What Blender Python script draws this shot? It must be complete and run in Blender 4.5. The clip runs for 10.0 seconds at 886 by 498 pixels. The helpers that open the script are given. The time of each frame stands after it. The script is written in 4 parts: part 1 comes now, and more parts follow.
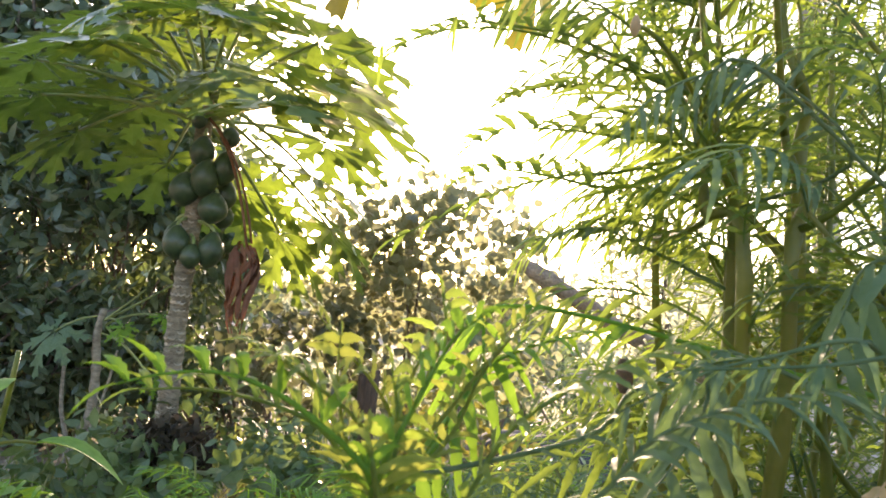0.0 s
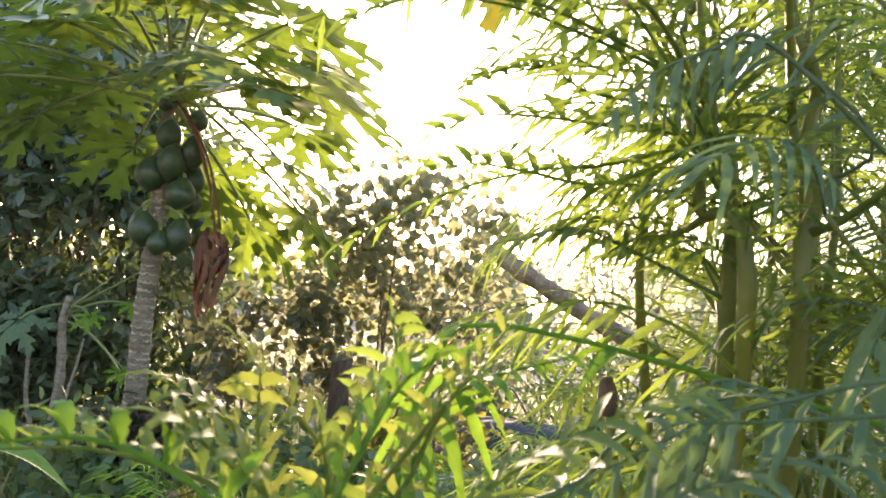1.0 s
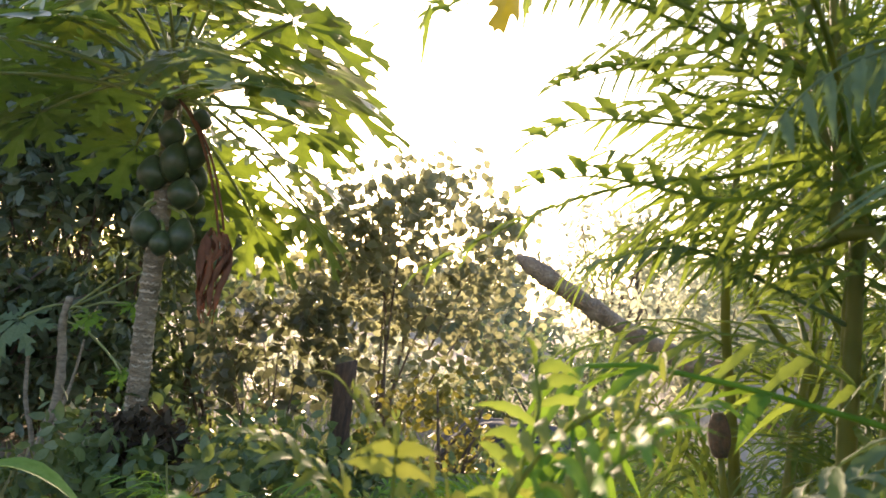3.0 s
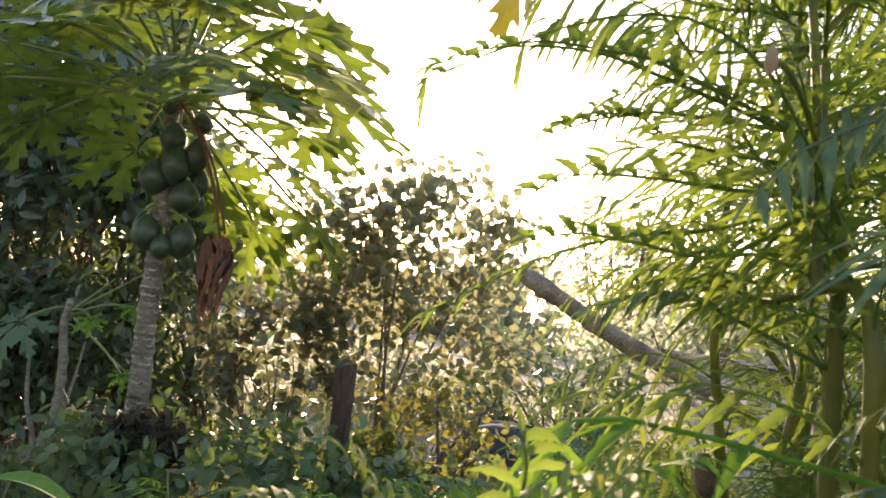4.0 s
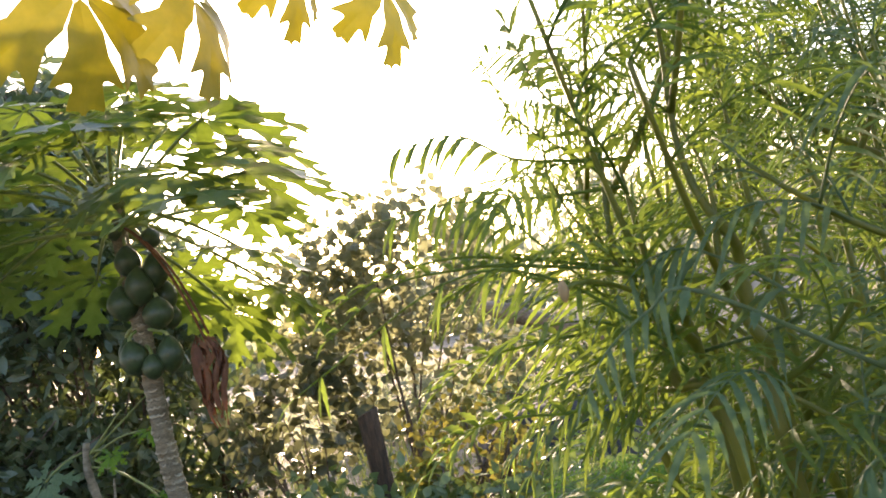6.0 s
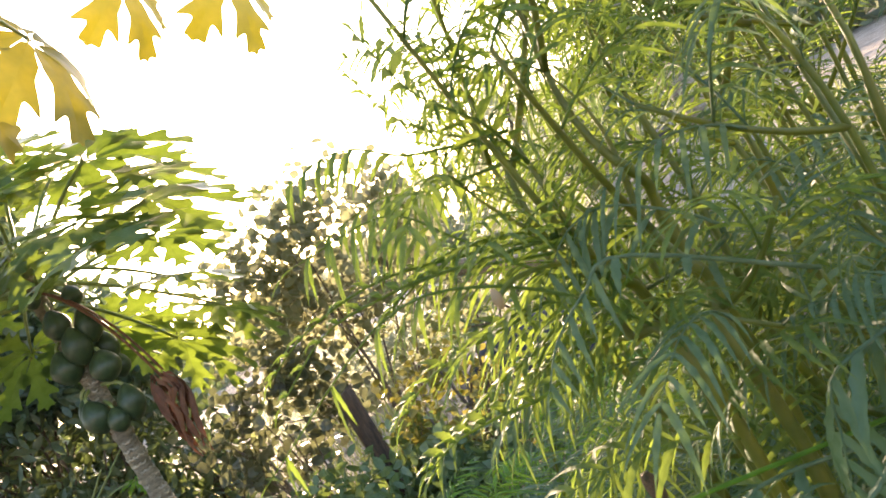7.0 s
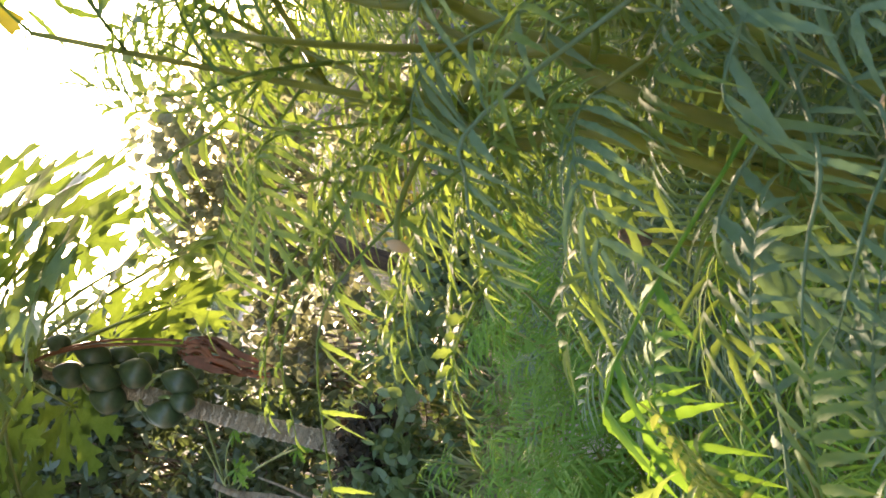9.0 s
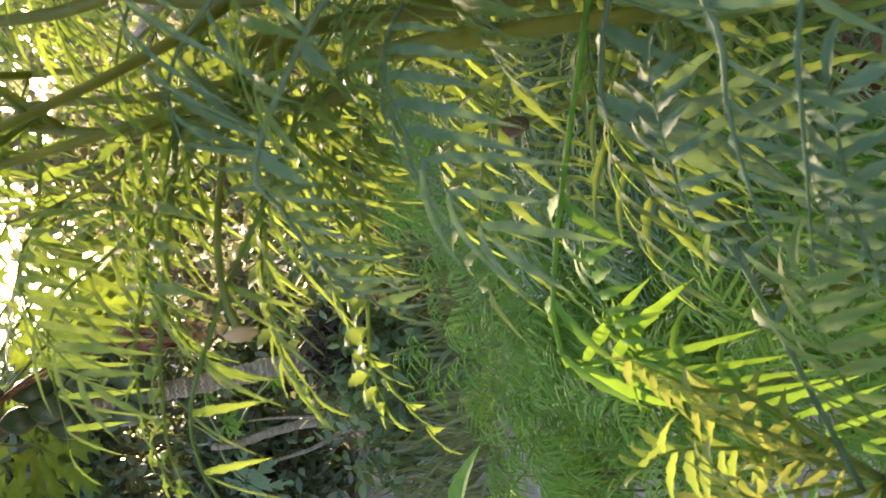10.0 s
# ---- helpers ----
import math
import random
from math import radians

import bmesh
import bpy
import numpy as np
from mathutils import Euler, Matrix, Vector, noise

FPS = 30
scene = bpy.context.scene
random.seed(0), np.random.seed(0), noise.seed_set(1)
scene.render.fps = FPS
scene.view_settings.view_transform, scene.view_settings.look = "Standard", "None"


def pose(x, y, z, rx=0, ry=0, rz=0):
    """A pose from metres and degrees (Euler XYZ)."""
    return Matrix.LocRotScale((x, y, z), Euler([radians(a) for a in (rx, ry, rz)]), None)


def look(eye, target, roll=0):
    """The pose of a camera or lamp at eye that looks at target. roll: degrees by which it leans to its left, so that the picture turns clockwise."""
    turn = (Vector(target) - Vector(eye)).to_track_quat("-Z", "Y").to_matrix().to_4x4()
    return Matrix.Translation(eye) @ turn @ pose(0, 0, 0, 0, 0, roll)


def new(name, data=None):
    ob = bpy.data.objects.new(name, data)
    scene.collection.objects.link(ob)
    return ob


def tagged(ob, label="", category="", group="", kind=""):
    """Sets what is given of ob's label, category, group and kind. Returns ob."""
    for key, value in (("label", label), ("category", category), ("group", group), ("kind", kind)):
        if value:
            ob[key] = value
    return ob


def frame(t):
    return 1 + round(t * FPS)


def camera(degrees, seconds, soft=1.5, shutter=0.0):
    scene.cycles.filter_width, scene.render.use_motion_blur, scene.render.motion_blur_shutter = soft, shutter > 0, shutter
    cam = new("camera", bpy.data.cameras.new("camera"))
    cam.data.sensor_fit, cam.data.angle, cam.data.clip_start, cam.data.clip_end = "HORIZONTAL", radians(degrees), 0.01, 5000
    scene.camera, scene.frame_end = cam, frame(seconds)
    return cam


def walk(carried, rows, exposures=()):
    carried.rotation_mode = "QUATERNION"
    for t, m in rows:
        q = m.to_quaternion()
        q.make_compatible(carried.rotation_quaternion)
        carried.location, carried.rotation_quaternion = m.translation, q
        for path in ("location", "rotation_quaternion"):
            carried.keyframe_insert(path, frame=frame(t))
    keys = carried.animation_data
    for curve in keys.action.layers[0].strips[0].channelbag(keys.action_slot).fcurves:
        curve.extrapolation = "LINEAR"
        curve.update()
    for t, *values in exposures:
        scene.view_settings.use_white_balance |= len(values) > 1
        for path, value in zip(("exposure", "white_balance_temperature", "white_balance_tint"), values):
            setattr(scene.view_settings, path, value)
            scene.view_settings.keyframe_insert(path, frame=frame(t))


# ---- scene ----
cam = camera(56.4, 10.0, soft=1.6)
cam.data.dof.use_dof, cam.data.dof.focus_distance, cam.data.dof.aperture_fstop = True, 0.6, 52.0

# seconds, eye, point looked at, roll
PATH = [
    (0, (0.025, 0.441, 0.573), (-0.046, 2.432, 0.744), 8.33),
    (0.5, (0.029, 0.464, 0.578), (0.021, 2.459, 0.718), 8.12),
    (1, (0.028, 0.478, 0.583), (0.022, 2.473, 0.725), 8.14),
    (1.5, (0.017, 0.482, 0.584), (0.011, 2.477, 0.726), 8.18),
    (2, (0.009, 0.499, 0.584), (0.006, 2.494, 0.723), 8.10),
    (2.5, (0.002, 0.506, 0.585), (0.002, 2.502, 0.725), 8.12),
    (4, (0.000, 0.496, 0.600), (0.000, 2.491, 0.740), 8.40),
    (4.5, (0.005, 0.469, 0.612), (0.008, 2.465, 0.751), 7.71),
    (5, (-0.001, 0.450, 0.624), (0.007, 2.445, 0.765), 4.00),
    (5.5, (0.006, 0.446, 0.641), (0.019, 2.441, 0.784), -2.80),
    (6, (0.025, 0.441, 0.662), (0.081, 2.435, 0.794), -11.78),
    (6.2, (0.026, 0.440, 0.667), (0.131, 2.434, 0.777), -15.35),
    (7.5, (0.045, 0.457, 0.689), (0.174, 2.445, 0.506), -38.61),
    (8, (0.051, 0.463, 0.693), (0.112, 2.436, 0.370), -47.97),
    (8.5, (0.061, 0.461, 0.696), (0.012, 2.419, 0.292), -58.16),
    (9, (0.079, 0.463, 0.697), (-0.077, 2.398, 0.216), -69.67),
    (9.5, (0.094, 0.474, 0.695), (-0.231, 2.344, 0.065), -84.56),
    (10, (0.108, 0.514, 0.678), (-0.355, 2.316, -0.054), -97.69),
]
walk(cam, [(t, look(eye, target, roll)) for t, eye, target, roll in PATH], [(0, 2.9, 7150, 25), (1.5, 2.85, 7150, 25), (2.5, 2.45, 7150, 25), (4.5, 2.3, 7150, 25), (6.2, 2.6, 7150, 25), (7.5, 2.95, 7150, 25), (10, 3.0, 7150, 25)])

# ---- light ----
SUN_WAY = Vector((-0.115, 0.966, 0.17)).normalized()  # towards the sun
SUN_UP = math.asin(SUN_WAY.z)
world = bpy.data.worlds.new("sky")
scene.world = world
world.use_nodes = True
wn = world.node_tree.nodes
sky = wn.new("ShaderNodeTexSky")
sky.sky_type, sky.sun_disc = "NISHITA", False
sky.sun_elevation, sky.sun_rotation = SUN_UP, math.atan2(SUN_WAY.x, SUN_WAY.y)
sky.air_density, sky.dust_density, sky.ozone_density = 1.0, 2.0, 2.0
world.node_tree.links.new(sky.outputs[0], wn["Background"].inputs[0])
wn["Background"].inputs[1].default_value = 0.15
sun_data = bpy.data.lights.new("sun", "SUN")
sun_data.energy, sun_data.angle, sun_data.color = 3.1, radians(1.5), (1.0, 0.83, 0.6)
sun = new("sun", sun_data)
sun.matrix_world = look(tuple(SUN_WAY * 30), (0, 0, 0))


# ---- materials ----
def material(name):
    m = bpy.data.materials.new(name)
    m.use_nodes = True
    return m, m.node_tree.nodes, m.node_tree.links, m.node_tree.nodes["Principled BSDF"]


def mixed(nodes, links, fac, a, b, kind="MIX"):
    n = nodes.new("ShaderNodeMix")
    n.data_type, n.blend_type = "RGBA", kind
    for socket, value in ((n.inputs["Factor"], fac), (n.inputs["A"], a), (n.inputs["B"], b)):
        if isinstance(value, bpy.types.NodeSocket):
            links.new(value, socket)
        elif isinstance(value, tuple):
            socket.default_value = (*value, 1)
        else:
            socket.default_value = value
    return n.outputs["Result"]


def noise_of(nodes, links, scale, detail=4.0, low=0.35, high=0.65, stretch=None, coords="Object"):
    tc = nodes.new("ShaderNodeTexCoord")
    out = tc.outputs[coords]
    if stretch:
        mp = nodes.new("ShaderNodeMapping")
        mp.inputs["Scale"].default_value = stretch
        links.new(out, mp.inputs[0])
        out = mp.outputs[0]
    n = nodes.new("ShaderNodeTexNoise")
    n.inputs["Scale"].default_value, n.inputs["Detail"].default_value = scale, detail
    links.new(out, n.inputs["Vector"])
    r = nodes.new("ShaderNodeMapRange")
    r.inputs["From Min"].default_value, r.inputs["From Max"].default_value = low, high
    links.new(n.outputs["Fac"], r.inputs["Value"])
    return r.outputs["Result"]


def bumped(nodes, links, bsdf, height, strength=0.4, distance=0.003):
    b = nodes.new("ShaderNodeBump")
    b.inputs["Strength"].default_value, b.inputs["Distance"].default_value = strength, distance
    links.new(height, b.inputs["Height"])
    links.new(b.outputs[0], bsdf.inputs["Normal"])


def leaf_material(name, a, b, through_colour, share=0.45, rough=0.45, islands=False, scale=60.0, sheen=0.5):
    """Two-tone leaf that lets light through."""
    m, nodes, links, bsdf = material(name)
    src = nodes.new("ShaderNodeNewGeometry").outputs["Random Per Island"] if islands else nodes.new("ShaderNodeObjectInfo").outputs["Random"]
    tone = mixed(nodes, links, src, a, b)
    grain = noise_of(nodes, links, scale, 3.0)
    dark = mixed(nodes, links, 1.0, tone, (0.72, 0.78, 0.66), "MULTIPLY")
    colour = mixed(nodes, links, grain, dark, tone)
    links.new(colour, bsdf.inputs["Base Color"])
    bsdf.inputs["Roughness"].default_value = rough
    bsdf.inputs["Specular IOR Level"].default_value = sheen
    bumped(nodes, links, bsdf, grain, 0.25, 0.001)
    tr = nodes.new("ShaderNodeBsdfTranslucent")
    passed = mixed(nodes, links, src, through_colour, tuple(c * 0.75 for c in through_colour))
    links.new(mixed(nodes, links, grain, mixed(nodes, links, 1.0, passed, (0.8, 0.85, 0.7), "MULTIPLY"), passed), tr.inputs["Color"])
    mix = nodes.new("ShaderNodeMixShader")
    mix.inputs[0].default_value = share
    links.new(bsdf.outputs[0], mix.inputs[1])
    links.new(tr.outputs[0], mix.inputs[2])
    links.new(mix.outputs[0], nodes["Material Output"].inputs["Surface"])
    return m


def plain_material(name, a, b, rough=0.8, scale=30.0, strength=0.4, distance=0.004, stretch=None, fine=True):
    m, nodes, links, bsdf = material(name)
    coarse = noise_of(nodes, links, scale, 5.0, stretch=stretch)
    colour = mixed(nodes, links, coarse, a, b)
    grain = noise_of(nodes, links, scale * 6, 4.0, 0.3, 0.7, stretch)
    if fine:
        colour = mixed(nodes, links, grain, mixed(nodes, links, 1.0, colour, (0.65, 0.65, 0.65), "MULTIPLY"), colour)
    links.new(colour, bsdf.inputs["Base Color"])
    bsdf.inputs["Roughness"].default_value = rough
    bumped(nodes, links, bsdf, grain, strength, distance)
    return m


MARIGOLD = leaf_material("marigold_leaf", (0.06, 0.13, 0.042), (0.12, 0.19, 0.062), (0.37, 0.48, 0.07), 0.43, 0.65, scale=160, sheen=0.16)
# cool copy of the leaf; bluish sky light is put into its colour
MARIGOLD_BLUE = leaf_material("marigold_leaf_cool", (0.064, 0.125, 0.072), (0.12, 0.19, 0.108), (0.24, 0.36, 0.09), 0.30, 0.62, scale=160, sheen=0.2)
MARIGOLD_FRESH = leaf_material("marigold_leaf_fresh", (0.08, 0.21, 0.03), (0.13, 0.27, 0.045), (0.26, 0.43, 0.04), 0.36, 0.65, scale=160, sheen=0.16)
# darker copy of the leaf; shade among crowded leaves is put into it
MARIGOLD_SHADED = leaf_material("marigold_leaf_shaded", (0.04, 0.10, 0.03), (0.075, 0.15, 0.045), (0.26, 0.38, 0.05), 0.32, 0.6, scale=160, sheen=0.2)
# warmer, lighter copy; golden backlight is put into the leaf colour
MARIGOLD_SUNLIT = leaf_material("marigold_leaf_sunlit", (0.10, 0.17, 0.04), (0.17, 0.21, 0.05), (0.44, 0.47, 0.09), 0.38, 0.65, scale=160, sheen=0.16)
DRY_LEAFLET = leaf_material("dry_leaflet", (0.50, 0.38, 0.22), (0.62, 0.50, 0.34), (0.55, 0.40, 0.2), 0.35, 0.7, scale=200)
STEM = leaf_material("marigold_stem", (0.07, 0.125, 0.022), (0.15, 0.17, 0.035), (0.46, 0.48, 0.05), 0.34, 0.45, scale=90)
PAPAYA_LEAF = leaf_material("papaya_leaf", (0.05, 0.105, 0.04), (0.10, 0.17, 0.07), (0.28, 0.38, 0.04), 0.33, 0.33, scale=40)
PAPAYA_YELLOW = leaf_material("papaya_yellow_leaf", (0.30, 0.22, 0.015), (0.14, 0.18, 0.02), (0.26, 0.215, 0.008), 0.3, 0.5, scale=22)
PETIOLE = leaf_material("papaya_petiole", (0.19, 0.25, 0.08), (0.27, 0.32, 0.12), (0.3, 0.35, 0.06), 0.15, 0.4, scale=40)
PAPAYA_FRUIT = plain_material("papaya_fruit", (0.03, 0.058, 0.022), (0.052, 0.08, 0.032), 0.42, 14, 0.12, 0.002)
DEAD_LEAF = leaf_material("dead_leaf", (0.12, 0.05, 0.03), (0.22, 0.09, 0.045), (0.28, 0.08, 0.03), 0.15, 0.8, scale=50)
DULL_LEAF = leaf_material("dull_round_leaf", (0.06, 0.07, 0.035), (0.12, 0.115, 0.06), (0.27, 0.28, 0.14), 0.26, 0.42, True)
ROUND_LEAF = leaf_material("round_leaf", (0.11, 0.12, 0.055), (0.19, 0.185, 0.09), (0.42, 0.42, 0.24), 0.38, 0.42, True)
DARK_LEAF = leaf_material("dark_leaf", (0.065, 0.10, 0.06), (0.115, 0.155, 0.095), (0.18, 0.24, 0.07), 0.26, 0.33, True)
# greyed green; the haze over this bush is put into the colour
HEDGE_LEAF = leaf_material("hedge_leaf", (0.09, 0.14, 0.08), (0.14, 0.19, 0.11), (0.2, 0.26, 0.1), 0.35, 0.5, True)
# leaf colour paled so that it carries the haze of distance
FAR_HAZE_LEAF = leaf_material("far_haze_leaf", (0.16, 0.20, 0.12), (0.24, 0.27, 0.16), (0.52, 0.53, 0.40), 0.56, 0.7, True)
YELLOW_LEAF = leaf_material("yellow_bush_leaf", (0.09, 0.11, 0.03), (0.19, 0.17, 0.035), (0.36, 0.32, 0.06), 0.3, 0.5, True)
WEED_LEAF = leaf_material("weed_leaf", (0.07, 0.125, 0.055), (0.12, 0.18, 0.075), (0.24, 0.32, 0.07), 0.28, 0.5, True)
GRASS_LEAF = leaf_material("grass_blade", (0.10, 0.15, 0.05), (0.26, 0.24, 0.11), (0.35, 0.38, 0.1), 0.35, 0.6, True)
BARK = plain_material("bark", (0.10, 0.075, 0.05), (0.20, 0.16, 0.12), 0.9, 25, 0.8, 0.006)
PALE_BARK = plain_material("pale_bark", (0.22, 0.19, 0.135), (0.40, 0.36, 0.27), 0.85, 30, 0.6, 0.004, (1, 1, 3))
PAPAYA_BARK = plain_material("papaya_bark", (0.24, 0.20, 0.125), (0.45, 0.38, 0.255), 0.85, 16, 1.0, 0.009, (1, 1, 3.5))
SCAR = plain_material("papaya_leaf_scar", (0.36, 0.32, 0.22), (0.52, 0.46, 0.34), 0.85, 40, 0.5, 0.003)
POST_WOOD = plain_material("post_wood", (0.055, 0.034, 0.02), (0.13, 0.08, 0.046), 0.9, 20, 0.8, 0.006, (4, 4, 0.7))
CANE = plain_material("dry_cane", (0.24, 0.17, 0.11), (0.46, 0.36, 0.25), 0.75, 60, 0.7, 0.002, (1, 1, 1))
SOIL = plain_material("soil", (0.27, 0.205, 0.14), (0.45, 0.36, 0.26), 0.95, 3.0, 0.8, 0.02)
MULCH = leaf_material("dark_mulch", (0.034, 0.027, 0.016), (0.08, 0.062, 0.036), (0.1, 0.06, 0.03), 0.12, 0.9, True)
PETAL = leaf_material("dry_bud", (0.40, 0.28, 0.16), (0.46, 0.34, 0.2), (0.6, 0.45, 0.2), 0.3, 0.7)
UNSEEN_WALL = plain_material("unseen_wall", (0.14, 0.125, 0.105), (0.25, 0.23, 0.20), 0.95, 2.5, 0.5, 0.008)
BUD = plain_material("flower_bud", (0.07, 0.06, 0.03), (0.16, 0.09, 0.05), 0.7, 300, 0.5, 0.001)
PLASTER = plain_material("plaster", (0.40, 0.37, 0.34), (0.52, 0.48, 0.44), 0.9, 3, 0.3, 0.004)
# dark roof sheet; also colours the mound that stands for bush shade
ROOF_AND_BUSH_SHADE = plain_material("roof_and_bush_shade", (0.035, 0.038, 0.042), (0.06, 0.063, 0.068), 0.95, 4, 0.3, 0.004)

GZ = -0.22  # level of the ground
rng = np.random.default_rng(7)
UP = Vector((0, 0, 1))


# ---- mesh tools ----
class Shape:
    def __init__(self):
        self.v, self.f = [], []

    def tube(self, pts, radii, sides=6, cap=True):
        pts = [Vector(p) for p in pts]
        first = len(self.v)
        side = None
        for i, p in enumerate(pts):
            d = (pts[min(i + 1, len(pts) - 1)] - pts[max(i - 1, 0)]).normalized()
            if side is None:
                side = d.orthogonal().normalized()
            side = (side - d * side.dot(d)).normalized()
            other = d.cross(side)
            r = radii[i] if not isinstance(radii, (int, float)) else radii
            for k in range(sides):
                a = 2 * math.pi * k / sides
                self.v.append(p + (side * math.cos(a) + other * math.sin(a)) * r)
        for i in range(len(pts) - 1):
            for k in range(sides):
                a, b = first + i * sides + k, first + i * sides + (k + 1) % sides
                self.f.append((a, b, b + sides, a + sides))
        if cap:
            self.f.append(tuple(first + k for k in range(sides))[::-1])
            last = first + (len(pts) - 1) * sides
            self.f.append(tuple(last + k for k in range(sides)))
        return self

    def many(self, template, faces, mats):
        """Copies of a small template at many 3x4 poses."""
        first = len(self.v)
        t = np.asarray(template)
        pts = np.einsum("nij,kj->nki", mats[:, :, :3], t) + mats[:, None, :, 3]
        self.v.extend(map(tuple, pts.reshape(-1, 3)))
        k = len(t)
        for n in range(len(mats)):
            o = first + n * k
            self.f.extend(tuple(o + i for i in f) for f in faces)
        return self

    def mesh(self, name, mat, smooth=True):
        me = bpy.data.meshes.new(name)
        me.from_pydata([tuple(p) for p in self.v], [], self.f)
        me.materials.append(mat)
        if smooth:
            me.shade_smooth()
        me.update()
        return me


def part(name, shape, mat, parent=None, label="", smooth=True):
    ob = new(name, shape.mesh(name, mat, smooth) if isinstance(shape, Shape) else shape)
    ob.parent = parent
    return tagged(ob, label) if label else ob


def thing(name, place, label, category, group="", kind=""):
    ob = new(name)
    ob.location = place
    ob.empty_display_size = 0.05
    return tagged(ob, label, category, group, kind)


def bend(p0, p1, p2, n=8):
    p0, p1, p2 = Vector(p0), Vector(p1), Vector(p2)
    return [p0 * (1 - s) ** 2 + p1 * 2 * s * (1 - s) + p2 * s * s for s in (i / (n - 1) for i in range(n))]


def smooth_line(pts, n):
    """A Catmull-Rom line through the points."""
    pts = [Vector(p) for p in pts]
    pts = [pts[0] * 2 - pts[1], *pts, pts[-1] * 2 - pts[-2]]
    out = []
    for i in range(n):
        s = i / (n - 1) * (len(pts) - 3)
        k = min(int(s), len(pts) - 4)
        u = s - k
        a, b, c, d = pts[k : k + 4]
        out.append(0.5 * (2 * b + (c - a) * u + (2 * a - 5 * b + 4 * c - d) * u * u + (3 * b - a - 3 * c + d) * u ** 3))
    return out


def turned(n, lay=0.5):
    """Random rotations; lay 0: any way, 1: faces up."""
    z = rng.normal(size=(n, 3))
    z /= np.linalg.norm(z, axis=1)[:, None]
    z = z * (1 - lay) + np.array([0, 0, 1.0]) * lay
    z /= np.linalg.norm(z, axis=1)[:, None]
    x = rng.normal(size=(n, 3))
    x -= (x * z).sum(1)[:, None] * z
    x /= np.linalg.norm(x, axis=1)[:, None]
    return np.stack([x, np.cross(z, x), z], 2)


def blade(length, width, pointed=0.7, fold=0.15, droop=0.15):
    """A folded simple leaf lying along +x: points and faces."""
    pts, faces = [], []
    rows = ((0, 0.05), (0.25, 0.8), (0.5, 1.0), (0.75, pointed), (1, 0.03))
    for s, w in rows:
        z = -droop * s * s * length
        h = w * width / 2
        pts += [(s * length, -h, z + fold * h), (s * length, 0, z), (s * length, h, z + fold * h)]
    for i in range(len(rows) - 1):
        a = 3 * i
        faces += [(a, a + 3, a + 4, a + 1), (a + 1, a + 4, a + 5, a + 2)]
    return pts, faces


def scattered(shape, places, size, ratio, lay, pointed=0.7, vary=0.35):
    places = np.asarray(places)
    n = len(places)
    t, f = blade(size, size * ratio, pointed)
    scale = 1 + rng.uniform(-vary, vary, n)
    m = np.concatenate([turned(n, lay) * scale[:, None, None], places[:, :, None]], 2)
    return shape.many(t, f, m)


def clump_places(n, centre, radii, clumps, spread):
    """Points in clumps inside an ellipsoid, thicker towards its skin."""
    c = rng.normal(size=(clumps, 3))
    c /= np.linalg.norm(c, axis=1)[:, None]
    c *= rng.uniform(0.35, 1, clumps)[:, None] ** 0.6
    p = c[rng.integers(0, clumps, n)] * np.asarray(radii) + rng.normal(size=(n, 3)) * spread
    p = p + np.asarray(centre)
    p[:, 2] = np.abs(p[:, 2] - GZ - 0.02) + GZ + 0.02
    return p


# ---- ground ----
def ground():
    s = Shape()
    n = 90
    xs = [math.copysign(abs(u) ** 3.2 * 600 + abs(u) * 4, u) for u in np.linspace(-1, 1, n)]
    for y in xs:
        for x in xs:
            far = min(1, max(0, (math.hypot(x, y) - 6) / 30))
            z = (noise.noise(Vector((x * 1.7, y * 1.7, 0))) * 0.03 + noise.noise(Vector((x * 6, y * 6, 3))) * 0.008) * (1 - far) + GZ - 0.01
            s.v.append((x, y + 2, z))
    for j in range(n - 1):
        for i in range(n - 1):
            a = j * n + i
            s.f.append((a, a + 1, a + n + 1, a + n))
    return tagged(part("ground", s, SOIL), "bare sandy brown garden soil", "ground", kind="structure")


ground()


def unseen_wall_behind():
    """An unseen plain wall, added to cut the sky's fill light from behind."""
    s = Shape()
    n, m = 40, 12
    for y in (-4.2, -4.4):
        for j in range(m + 1):
            for i in range(n + 1):
                x, z = -7 + 14 * i / n, GZ - 0.1 + 2.5 * j / m
                s.v.append((x, y + 0.012 * noise.noise(Vector((x * 2, y, z * 2))), z))
    k = (n + 1) * (m + 1)
    for j in range(m):
        for i in range(n):
            a = j * (n + 1) + i
            s.f += [(a, a + n + 1, a + n + 2, a + 1), (a + k, a + 1 + k, a + n + 2 + k, a + n + 1 + k)]
    rim = [*range(n), *(n + (n + 1) * j for j in range(m)), *((n + 1) * m + n - i for i in range(n)), *((n + 1) * (m - j) for j in range(m))]
    for q, a in enumerate(rim):
        b = rim[(q + 1) % len(rim)]
        s.f.append((a, b, b + k, a + k))
    return tagged(part("unseen_wall_south", s, UNSEEN_WALL, smooth=False), "unseen plain grey wall added to block sky light", "wall", kind="structure")


unseen_wall_behind()


